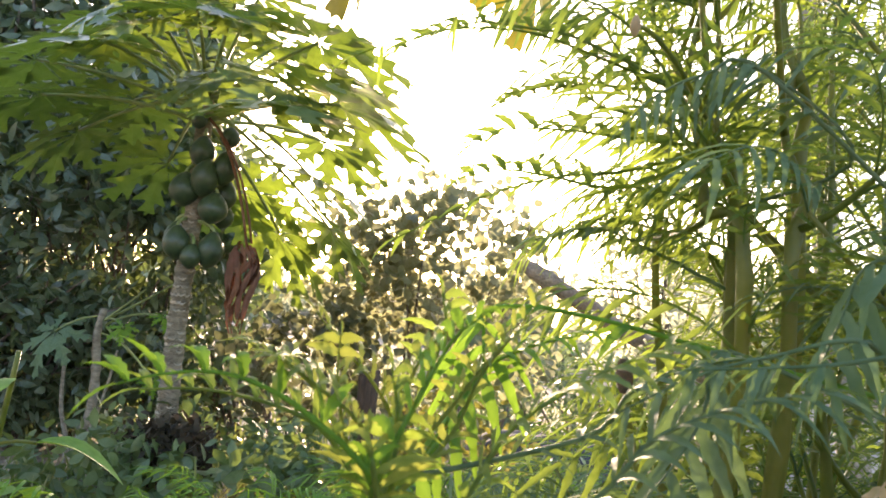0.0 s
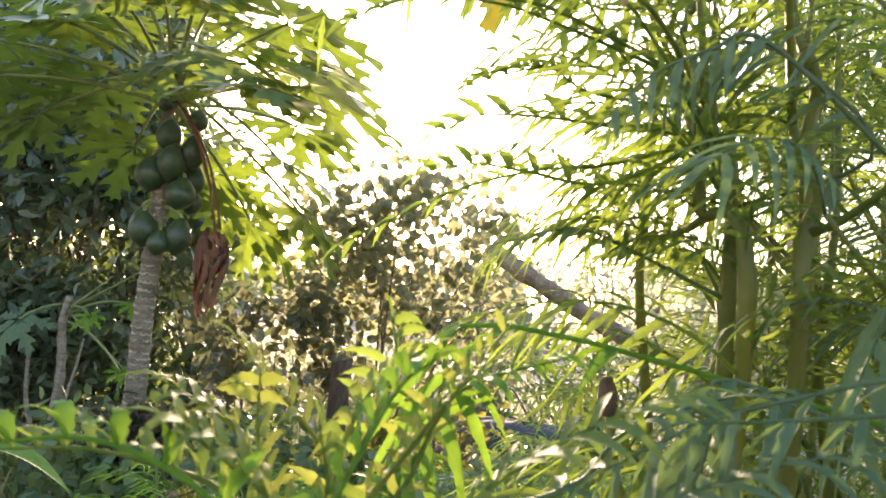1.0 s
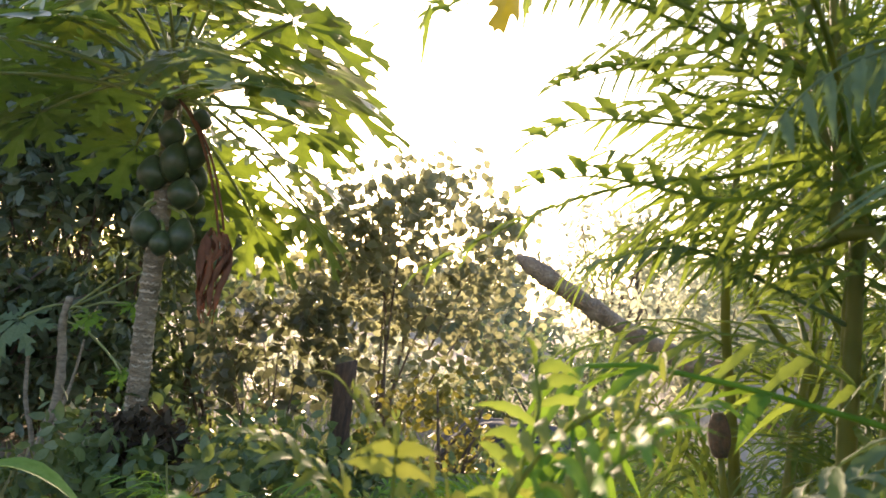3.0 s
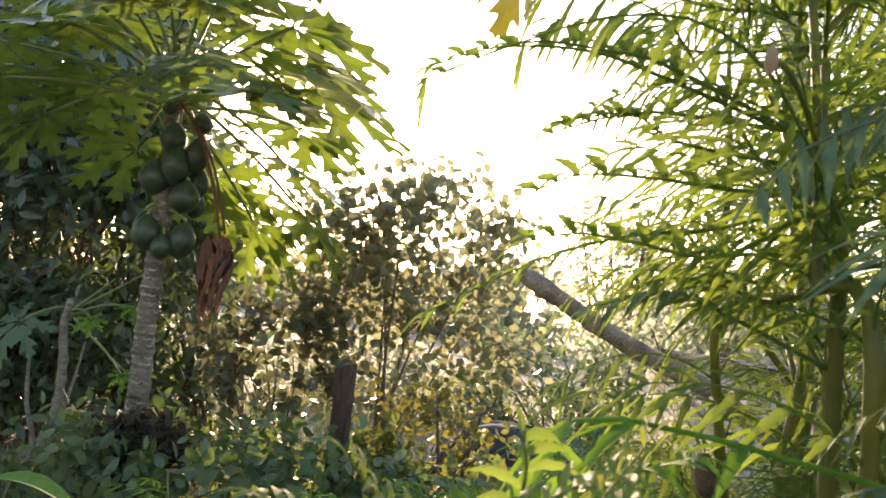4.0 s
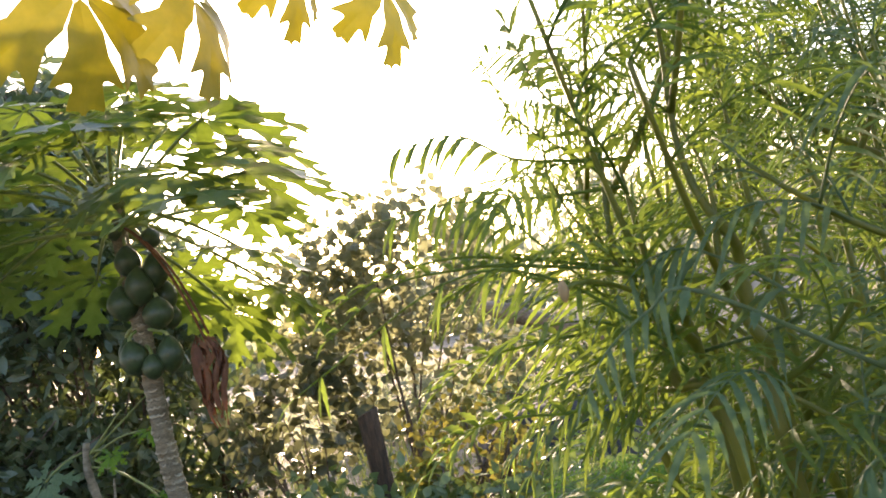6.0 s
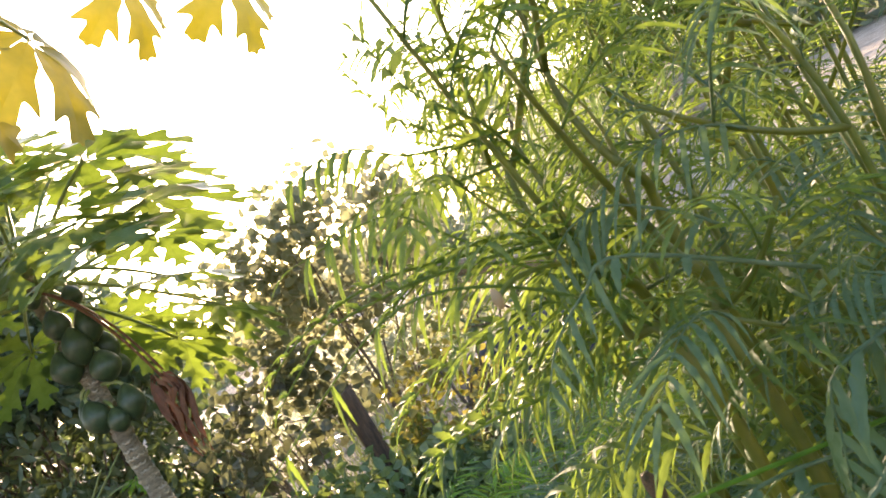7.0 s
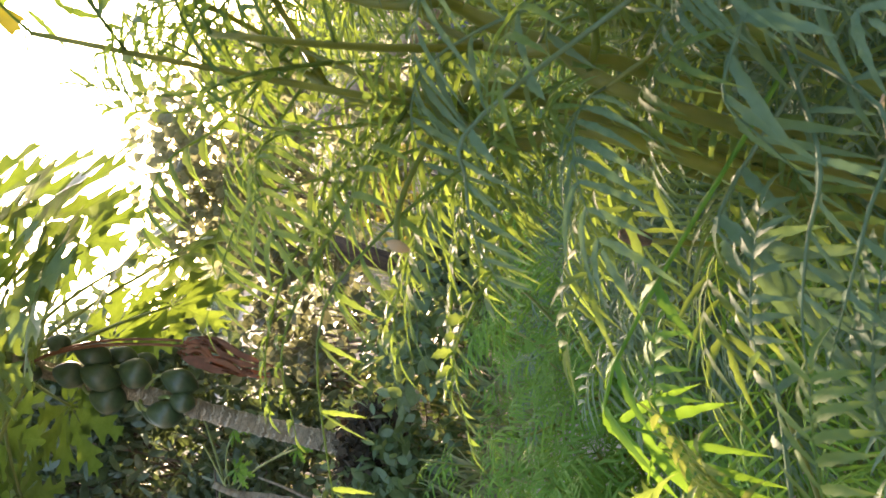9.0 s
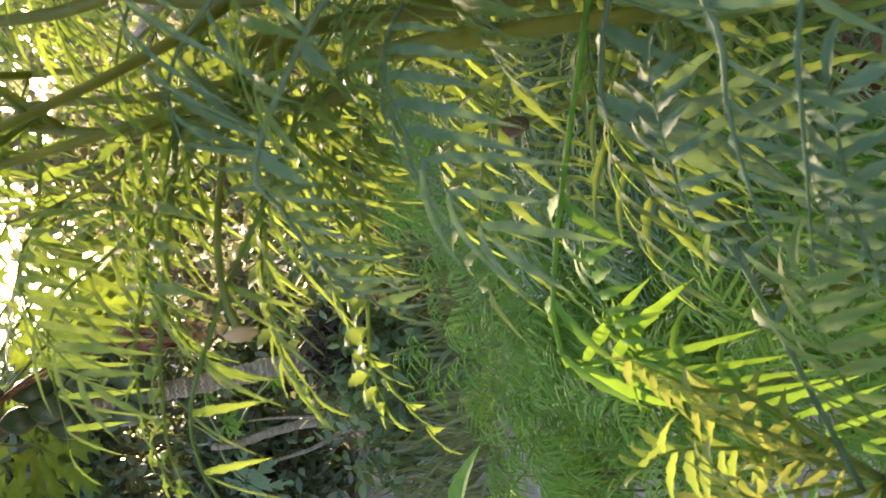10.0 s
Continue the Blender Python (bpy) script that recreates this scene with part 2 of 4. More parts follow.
# ---- papaya tree ----
def papaya_blade(radius, lobes=9, droop=0.35, seed=0, cut=0.68, broad=0.28, teeth=4.2):
    """A palmate leaf in the plane z = 0 round its stalk's end, its middle lobe along +x; every lobe is cut in turn."""
    rand = random.Random(seed)
    s = Shape()
    step = radians(290 / (lobes - 1)) if lobes > 1 else 0
    n = 30
    for k in range(lobes):
        a = (k - (lobes - 1) / 2) * step
        near = 1 - abs(k - (lobes - 1) / 2) / lobes
        long = radius * (0.45 + 0.62 * near) * rand.uniform(0.92, 1.08)
        sag = droop * rand.uniform(0.6, 1.5)
        for side in (1, -1):
            first = len(s.v)
            for i in range(n):
                u = i / (n - 1)
                web = u * math.tan(step / 2) * 1.02
                env = broad * math.sin(math.pi * min(1, max(0, (u - 0.12) / 0.9)) ** 0.8) * (1 - 0.35 * u) + 0.012
                comb = 0.5 + 0.5 * math.cos(2 * math.pi * (u * teeth + 0.13 * k + 0.07 * side))
                h = env * (1 - cut * (1 - comb) ** 0.7) if u > 0.34 else env
                h = min(h, web) if u < 0.34 else h
                h = max(h, 0.012 * (1 - u))
                for j, w in enumerate((0, 0.5, 1)):
                    along = u + 0.95 * h * w * (1 if u > 0.35 else 0.15)
                    r = along * long
                    off = side * h * w * long
                    x = r * math.cos(a) - off * math.sin(a)
                    y = r * math.sin(a) + off * math.cos(a)
                    q = math.hypot(x, y) / radius
                    z = -sag * q * q * radius * 0.8 + 0.22 * abs(off) * (1 - u) + 0.02 * radius * math.sin(9 * u + k)
                    s.v.append((x, y, z))
            for i in range(n - 1):
                for j in range(2):
                    p = first + 3 * i + j
                    s.f.append((p, p + 3, p + 4, p + 1) if side < 0 else (p, p + 1, p + 4, p + 3))
    return s


def leaf_pose(place, out, tilt, roll=0.0, scale=1.0):
    """The blade's middle lobe points along out (level), tipped down by tilt degrees."""
    out = Vector(out)
    yaw = math.atan2(out.y, out.x)
    return Matrix.Translation(place) @ Matrix.Rotation(yaw, 4, "Z") @ Matrix.Rotation(radians(tilt), 4, "Y") @ Matrix.Rotation(radians(roll), 4, "X") @ Matrix.Scale(scale, 4)


def fruit_shape(length, width):
    s = Shape()
    n, m = 12, 14
    for i in range(n + 1):
        u = i / n
        r = math.sin(math.pi * u) ** 0.62 * (0.80 + 0.34 * u - 0.16 * u ** 3) * width / 2 if 0 < u < 1 else 0.001
        for k in range(m):
            a = 2 * math.pi * k / m
            g = 1 + 0.012 * math.cos(5 * a)
            s.v.append((r * g * math.cos(a), r * g * math.sin(a), -u * length))
    for i in range(n):
        for k in range(m):
            a, b = i * m + k, i * m + (k + 1) % m
            s.f.append((a, a + m, b + m, b))
    return s


def papaya():
    base = Vector((-0.835, 3.03, GZ))
    tree = thing("papaya_tree", base, "young papaya tree with ringed grey trunk and clustered unripe green fruit", "papaya tree")

    def own(name, shape, mat, label=""):
        ob = part(name, shape, mat, tree, label)
        ob.matrix_parent_inverse = Matrix.Translation(-base)
        return ob

    line = smooth_line([(-0.83, 3.03, GZ - 0.03), (-0.836, 3.03, -0.02), (-0.848, 3.03, 0.22), (-0.862, 3.03, 0.45), (-0.868, 3.03, 0.75), (-0.882, 3.03, 1.03), (-0.892, 3.03, 1.24)], 72)
    radii = []
    for i in range(72):
        u = i / 71
        ring = 0.0020 * (1 if i % 3 == 0 else -0.5) + 0.001 * math.sin(i * 2.3)
        radii.append(0.036 - 0.012 * u + 0.012 * max(0, 0.12 - u) / 0.12 + (ring if u < 0.8 else 0))
    own("trunk", Shape().tube(line, radii, 14), PAPAYA_BARK, "grey-green ringed trunk with leaf scars")
    # leaf scars
    rand = random.Random(3)
    for k in range(290):
        i = rand.randint(14, 56)
        a = rand.uniform(0, 2 * math.pi)
        d = Vector((math.cos(a), math.sin(a), 0))
        p = line[i] + d * (radii[i] - 0.001)
        t = Vector((-d.y, d.x, 0))
        w = rand.uniform(0.008, 0.014)
        own("leaf_scar", Shape().tube([p - t * w + UP * 0.004, p - t * w * 0.5 - UP * 0.002, p - UP * 0.004, p + t * w * 0.5 - UP * 0.002, p + t * w + UP * 0.004], [0.001, 0.0030, 0.0038, 0.0030, 0.001], 5), SCAR)
    # fruit: middle of each, length, width
    fruits = [((-0.852, 2.965, 0.985), 0.108, 0.092), ((-0.822, 2.955, 0.902), 0.135, 0.098), ((-0.766, 2.99, 0.945), 0.125, 0.092),
              ((-0.776, 2.97, 0.812), 0.11, 0.108), ((-0.905, 2.985, 0.862), 0.12, 0.11), ((-0.896, 2.965, 0.690), 0.122, 0.10),
              ((-0.768, 2.985, 0.682), 0.128, 0.094), ((-0.825, 2.955, 0.655), 0.088, 0.078), ((-0.772, 3.06, 0.865), 0.115, 0.09),
              ((-0.93, 3.04, 0.71), 0.11, 0.09), ((-0.77, 3.0, 1.045), 0.075, 0.075), ((-0.90, 3.0, 1.09), 0.065, 0.06), ((-0.775, 3.09, 0.80), 0.09, 0.08)]
    for k, (p, long, wide) in enumerate(fruits):
        p = Vector(p) + UP * long / 2
        f = own("fruit", fruit_shape(long * 0.95, wide * 0.92), PAPAYA_FRUIT, "unripe dark green papaya")
        out = p - Vector((-0.872, 3.03, p.z))
        tilt = 0.16 if k % 2 else 0.08
        f.matrix_basis = Matrix.Translation(p - out * 0.12) @ Matrix.Rotation(tilt, 4, Vector((-out.y, out.x, 0)).normalized())
        own("fruit_stalk", Shape().tube(bend(Vector((-0.872, 3.03, p.z + 0.03)), p + UP * 0.02 - out * 0.12, p - UP * 0.006 - out * 0.12, 5), 0.006, 6), PETIOLE)
    # leaves: stalk's end, outward way, tilt, radius
    crown = Vector((-0.89, 3.03, 1.2))
    for k, (p, out, tilt, size, roll) in enumerate(PAPAYA_LEAVES):
        p = Vector(p)
        start = crown + Vector((0, 0, -0.02 - 0.012 * (k % 8))) + (p - crown).normalized() * 0.02
        mid = (start + p) / 2 + UP * 0.05
        pts = bend(start, mid, p, 9)
        pet = own("petiole", Shape().tube(pts, [0.0075 - 0.003 * i / 8 for i in range(9)], 6), PETIOLE)
        lf = own("leaf", papaya_blade(size * 1.04, 9, 0.25, k, 0.66, 0.31), PAPAYA_LEAF, "deeply lobed green papaya leaf")
        lf.matrix_basis = leaf_pose(p, out, tilt, roll)
    # withered leaf hanging by its stalks
    for k, dx in enumerate((0.0, 0.012, -0.01)):
        own("withered_stalk", Shape().tube(bend((-0.86, 3.0, 1.1), (-0.73 + dx, 2.95, 1.0), (-0.655 + dx, 2.93, 0.70 + 0.02 * k), 9), 0.004, 5), DEAD_LEAF)
    rand = random.Random(5)
    for k in range(20):
        a = k / 20 * 2 * math.pi * 3
        s = Shape()
        n = 10
        top = Vector((-0.655 + 0.014 * math.cos(a), 2.93 + 0.014 * math.sin(a), 0.705 + rand.uniform(-0.02, 0.02)))
        long = rand.uniform(0.12, 0.26)
        way = Vector((math.cos(a), math.sin(a), 0))
        across = Vector((-way.y, way.x, 0))
        for i in range(n):
            u = i / (n - 1)
            p = top - UP * long * u + way * 0.03 * math.sin(math.pi * min(u * 1.2, 1)) + across * 0.012 * math.sin(7 * u + k)
            w = 0.013 * math.sin(math.pi * (0.06 + 0.92 * u)) * (0.55 + 0.45 * math.sin(19 * u + 2 * k))
            s.v += [p - across * w + way * 0.012 * math.sin(9 * u), p + way * 0.008, p + across * w + way * 0.012 * math.cos(8 * u)]
        for i in range(n - 1):
            s.f += [(3 * i, 3 * i + 3, 3 * i + 4, 3 * i + 1), (3 * i + 1, 3 * i + 4, 3 * i + 5, 3 * i + 2)]
        own("withered_leaf", s, DEAD_LEAF, "curled dry brown papaya leaf")


PAPAYA_LEAVES = [
    ((-0.80, 2.80, 1.19), (0, -1, 0), 38, 0.19, 10), ((-0.58, 2.68, 1.16), (0.5, -1, 0), 32, 0.20, -8),
    ((-1.12, 2.74, 1.33), (-0.4, -1, 0), 40, 0.19, 12), ((-0.76, 2.76, 1.39), (0.1, -1, 0), 36, 0.18, 0), ((-0.95, 2.7, 1.30), (-0.3, -1, 0), 26, 0.2, 0),
    ((-0.53, 2.88, 1.35), (1, -0.1, 0), 4, 0.28, -12), ((-0.47, 3.12, 1.30), (1, 0.4, 0), 12, 0.27, 0),
    ((-0.42, 2.80, 1.15), (1, -0.15, 0), 14, 0.33, -8), ((-0.52, 3.03, 0.965), (1, 0.1, 0), 20, 0.25, 0),
    ((-0.57, 2.64, 1.08), (0.6, -0.8, 0), 2, 0.26, 8), ((-0.83, 2.66, 1.33), (0, -1, 0), 4, 0.23, 0),
    ((-0.74, 2.90, 1.47), (0.5, -0.6, 0), -4, 0.22, 0), ((-1.06, 2.66, 1.20), (-0.7, -0.8, 0), 8, 0.26, 0),
    ((-1.15, 3.0, 1.36), (-1, 0.1, 0), 6, 0.27, 0), ((-0.68, 3.42, 0.80), (0.6, 0.7, 0), 48, 0.28, 0),
    ((-1.30, 2.80, 1.06), (-1, -0.2, 0), 18, 0.28, 0), ((-1.27, 3.0, 1.0), (-1, -0.1, 0), 38, 0.25, 0),
    ((-1.12, 3.4, 1.0), (-0.6, 0.8, 0), 35, 0.26, 0), ((-0.94, 3.25, 1.50), (-0.3, 1, 0), -6, 0.25, 0),
    ((-0.76, 3.33, 1.47), (0.4, 1, 0), 2, 0.26, 0), ((-1.22, 3.25, 1.18), (-1, 0.6, 0), 18, 0.28, 0),
    ((-1.42, 2.95, 1.20), (-1, 0, 0), 14, 0.29, 0), ((-1.30, 3.3, 1.42), (-1, 0.4, 0), 4, 0.28, 0),
    ((-0.56, 3.40, 1.15), (0.8, 1, 0), 22, 0.27, 0), ((-1.0, 2.80, 1.45), (-0.6, -0.6, 0), 0, 0.24, 0),
    ((-0.88, 3.48, 0.95), (0, 1, 0), 40, 0.26, 0), ((-0.46, 3.22, 0.82), (0.8, 0.5, 0), 40, 0.22, 0),
]
YELLOW_LEAVES = [((-0.53, 2.04, 1.42), (0.35, -0.3, 0), 84, 0.22, 0), ((-0.33, 2.13, 1.405), (0.8, -0.3, 0), 70, 0.19, 0), ((0.07, 2.40, 1.455), (0.4, -0.3, 0), 80, 0.165, 0), ((-0.12, 2.13, 1.43), (0.5, -0.3, 0), 78, 0.14, 0)]
papaya()


# ---- taller papaya whose old leaves hang over the path ----
def tall_papaya():
    base = Vector((-0.85, 0.95, GZ))
    tree = thing("papaya_tree", base, "tall papaya with drooping old yellow leaves", "papaya tree")

    def own(name, shape, mat, label=""):
        ob = part(name, shape, mat, tree, label)
        ob.matrix_parent_inverse = Matrix.Translation(-base)
        return ob

    crown = Vector((-0.80, 1.0, 1.85))
    line = smooth_line([base - UP * 0.03, (-0.86, 0.96, 0.6), (-0.82, 0.98, 1.3), crown], 50)
    own("trunk", Shape().tube(line, [0.05 - 0.0004 * i + (0.0015 if i % 3 == 0 else 0) for i in range(50)], 12), PAPAYA_BARK)
    for k, (p, out, tilt, size, roll) in enumerate(YELLOW_LEAVES):
        p = Vector(p)
        pts = bend(crown - UP * 0.02 * k, (crown + p) / 2 + UP * 0.22, p, 12)
        own("petiole", Shape().tube(pts, [0.008 - 0.004 * i / 11 for i in range(12)], 6), PETIOLE)
        lf = own("leaf", papaya_blade(size * 1.05, 7, 0.5, 40 + k, 0.5, 0.40, 3.2), PAPAYA_YELLOW, "yellowing lobed papaya leaf")
        lf.matrix_basis = leaf_pose(p, out, tilt, roll)


tall_papaya()


# ---- young papaya ----
def young_papaya():
    base = Vector((-1.292, 3.524, GZ))
    tree = thing("young_papaya_tree", base, "thin pale young papaya with few small lobed leaves", "papaya tree")

    def own(name, shape, mat, label=""):
        ob = part(name, shape, mat, tree, label)
        ob.matrix_parent_inverse = Matrix.Translation(-base)
        return ob

    top = Vector((-1.312, 3.525, 0.434))
    own("trunk", Shape().tube(smooth_line([base - UP * 0.02, (-1.322, 3.515, -0.12), (-1.296, 3.525, 0.05), (-1.300, 3.52, 0.2), (-1.322, 3.525, 0.33), top], 40), [0.022 - 0.009 * i / 39 + 0.0022 * (i % 4 == 0) + 0.001 * math.sin(i * 1.9) for i in range(40)], 9), PALE_BARK)
    own("side_trunk", Shape().tube(smooth_line([base + Vector((-0.08, 0, -0.02)), (-1.372, 3.55, -0.1), (-1.41, 3.53, 0.05), (-1.435, 3.54, 0.228)], 24), [0.012 - 0.006 * i / 23 + 0.001 * (i % 3 == 0) for i in range(24)], 7), PALE_BARK)
    own("side_trunk", Shape().tube(smooth_line([(-1.315, 3.52, -0.12), (-1.265, 3.5, 0.03), (-1.24, 3.5, 0.16), (-1.225, 3.5, 0.29)], 20), [0.008 - 0.004 * i / 19 + 0.0008 * (i % 3 == 0) for i in range(20)], 7), PALE_BARK)
    for end in ((-1.02, 3.5, 0.59), (-1.045, 3.5, 0.19), (-1.14, 3.45, 0.53)):
        e = Vector(end)
        own("petiole", Shape().tube(bend(top - UP * 0.05, (top + e) / 2 - UP * 0.03, e, 8), [0.0055 - 0.0004 * i for i in range(8)], 6), PETIOLE)
    for k, (end, mat, size, tilt) in enumerate((((-1.46, 3.485, 0.33), MARIGOLD_BLUE, 0.16, 50), ((-1.19, 3.428, 0.38), MARIGOLD_FRESH, 0.07, 50), ((-1.048, 3.424, 0.44), MARIGOLD_FRESH, 0.06, 30), ((-1.054, 3.441, 0.199), MARIGOLD_FRESH, 0.06, 40))):
        e = Vector(end)
        own("petiole", Shape().tube(bend(top - UP * (0.03 + 0.02 * k), (top + e) / 2 + UP * 0.02, e, 7), 0.004, 5), PETIOLE)
        lf = own("leaf", papaya_blade(size, 7, 0.4, 70 + k), mat)
        lf.matrix_basis = leaf_pose(e, (e - top) + Vector((0, -0.3, 0)), tilt)


young_papaya()


# ---- trees and shrubs ----
def shrub(name, label, base, centre, radii, n, clumps, spread, leaf_mat, size, ratio, stems, seed, bark=BARK, lay=0.3, category="shrub", thick=0.012, root=0.5, lobes=()):
    ob = thing(name, base, label, category)
    base = Vector(base)
    rand = random.Random(seed)
    for k in range(stems):
        e = Vector(centre) + Vector((rand.uniform(-0.8, 0.8) * radii[0], rand.uniform(-0.8, 0.8) * radii[1], rand.uniform(-0.2, 0.9) * radii[2])) - base
        s = Vector((rand.uniform(-root, root) * radii[0], rand.uniform(-root, root) * radii[1], -0.03))
        part("stem", Shape().tube(bend(s, (s * 0.8 + e * 0.2) + Vector((rand.uniform(-0.08, 0.08), 0, 0.25 * e.z)), e, 7), [thick * (1 - 0.12 * i) for i in range(7)], 5), bark, ob)
    
    p = np.concatenate([clump_places(n, centre, radii, clumps, spread), *(clump_places(m, c, r, k, spread) for m, c, r, k in lobes)]) - np.array(base)
    part("crown", scattered(Shape(), p, size, ratio, lay), leaf_mat, ob)
    return ob


ROUND = "small tree with round backlit olive-green leaves"
shrub("round_leaf_tree", ROUND, (-0.14, 3.8, GZ), (-0.03, 3.85, 0.80), (0.40, 0.30, 0.38), 1950, 300, 0.05, ROUND_LEAF, 0.041, 0.85, 9, 11, category="tree", thick=0.008, root=0.04,
      lobes=((720, (-0.44, 3.8, 0.72), (0.25, 0.2, 0.28), 110), (260, (0.24, 3.8, 0.45), (0.2, 0.2, 0.14), 40)))
shrub("round_leaf_shrub", "low shrub with round dull brown-green leaves", (-0.5, 3.6, GZ), (-0.55, 3.62, 0.34), (0.34, 0.2, 0.25), 760, 70, 0.04, DULL_LEAF, 0.048, 0.85, 7, 12, root=0.05, thick=0.007)
shrub("dark_shrub", "dense dark green leafy shrub behind the papaya", (-1.75, 4.3, GZ), (-1.8, 4.3, 0.75), (0.85, 0.55, 0.95), 9500, 130, 0.10, DARK_LEAF, 0.085, 0.36, 26, 1)
shrub("dark_shrub", "dense dark green shrub with thin stems", (-1.0, 4.6, GZ), (-1.3, 4.6, 0.3), (0.34, 0.3, 0.5), 1600, 60, 0.08, DARK_LEAF, 0.075, 0.4, 16, 2)
shrub("dark_tree", "tall dark broad-leaved tree top", (-2.3, 5.0, GZ), (-2.3, 5.0, 1.6), (0.85, 0.45, 0.85), 7500, 110, 0.12, DARK_LEAF, 0.10, 0.42, 20, 3, category="tree", thick=0.025)
shrub("dark_shrub", "dark undergrowth of thin stems and leaves", (-2.2, 4.0, GZ), (-1.9, 3.9, 0.2), (0.8, 0.3, 0.4), 4000, 80, 0.08, DARK_LEAF, 0.06, 0.4, 24, 15)
shrub("yellow_bush", "low bush with yellow-green leaves", (0.06, 3.3, GZ), (0.06, 3.3, 0.12), (0.25, 0.2, 0.25), 800, 60, 0.045, YELLOW_LEAF, 0.034, 0.7, 10, 4)
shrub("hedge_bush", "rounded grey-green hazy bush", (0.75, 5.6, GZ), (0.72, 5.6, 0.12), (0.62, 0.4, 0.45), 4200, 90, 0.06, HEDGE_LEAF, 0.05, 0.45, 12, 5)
shrub("hedge_bush", "pale hazy bush behind the round-leaved tree", (-0.5, 6.6, GZ), (-0.4, 6.6, 0.02), (0.9, 0.4, 0.3), 2200, 90, 0.08, FAR_HAZE_LEAF, 0.06, 0.5, 12, 16)
shrub("hedge_bush", "pale hazy bush by the garden wall", (2.3, 6.4, GZ), (2.2, 6.4, 0.4), (1.1, 0.5, 0.8), 3000, 90, 0.08, FAR_HAZE_LEAF, 0.07, 0.5, 12, 17)
shrub("far_tree", "tall thin hazy tree against the bright sky", (2.0, 9.5, GZ), (2.0, 9.5, 1.0), (0.75, 0.5, 1.1), 2300, 90, 0.12, FAR_HAZE_LEAF, 0.08, 0.5, 14, 6, category="tree", thick=0.03)
shrub("weeds", "low dark weeds round the papaya", (-0.6, 3.0, GZ), (-0.55, 3.0, -0.03), (0.75, 0.4, 0.18), 3300, 90, 0.05, WEED_LEAF, 0.05, 0.5, 14, 7, category="weeds", thick=0.004)
shrub("weeds", "low mixed weeds under the small tree", (0.2, 3.2, GZ), (0.3, 3.2, -0.06), (0.8, 0.6, 0.16), 3000, 90, 0.05, WEED_LEAF, 0.045, 0.5, 14, 8, category="weeds", thick=0.004)
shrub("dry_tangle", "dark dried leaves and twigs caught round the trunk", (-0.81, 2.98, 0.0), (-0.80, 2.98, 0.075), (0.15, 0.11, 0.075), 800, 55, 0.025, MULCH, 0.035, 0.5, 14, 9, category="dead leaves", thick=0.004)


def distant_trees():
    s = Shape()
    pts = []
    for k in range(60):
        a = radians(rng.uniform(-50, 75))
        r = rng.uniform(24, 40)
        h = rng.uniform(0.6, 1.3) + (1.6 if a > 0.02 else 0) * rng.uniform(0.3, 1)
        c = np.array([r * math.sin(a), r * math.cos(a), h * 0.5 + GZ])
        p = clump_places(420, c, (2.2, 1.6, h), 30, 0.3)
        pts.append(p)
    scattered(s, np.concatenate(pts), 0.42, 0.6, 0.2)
    tagged(part("distant_trees", s, FAR_HAZE_LEAF), "hazy line of distant trees", "trees", kind="stuff")


distant_trees()


def grass():
    s = Shape()
    n = 15000
    x = rng.uniform(-1, 1, n)
    y = rng.uniform(0, 1, n) ** 1.5
    far = 2.3 + 8.0 * y
    px = x * (0.8 + 0.55 * far) + 0.1
    pts = np.stack([px, far, np.full(n, GZ)], 1)
    patch = np.array([noise.noise(Vector((p[0] * 1.5, p[1] * 1.5, 0))) for p in pts])
    pts = pts[patch > -0.18]
    n = len(pts)
    t0, f0 = blade(0.15, 0.010, 0.6, 0.2, 0.35)
    up = turned(n, 0.0)
    lean = rng.normal(size=(n, 3)) * 0.35 + np.array([0, 0, 1.0])
    lean /= np.linalg.norm(lean, axis=1)[:, None]
    side = np.cross(lean, up[:, :, 0])
    side /= np.linalg.norm(side, axis=1)[:, None]
    size = rng.uniform(0.6, 1.5, n)[:, None, None]
    m = np.concatenate([np.stack([lean, side, np.cross(lean, side)], 2) * size, pts[:, :, None]], 2)
    s.many(t0, f0, m)
    tagged(part("grass", s, GRASS_LEAF), "sparse mixed green and straw-coloured grass", "grass", kind="stuff")


grass()


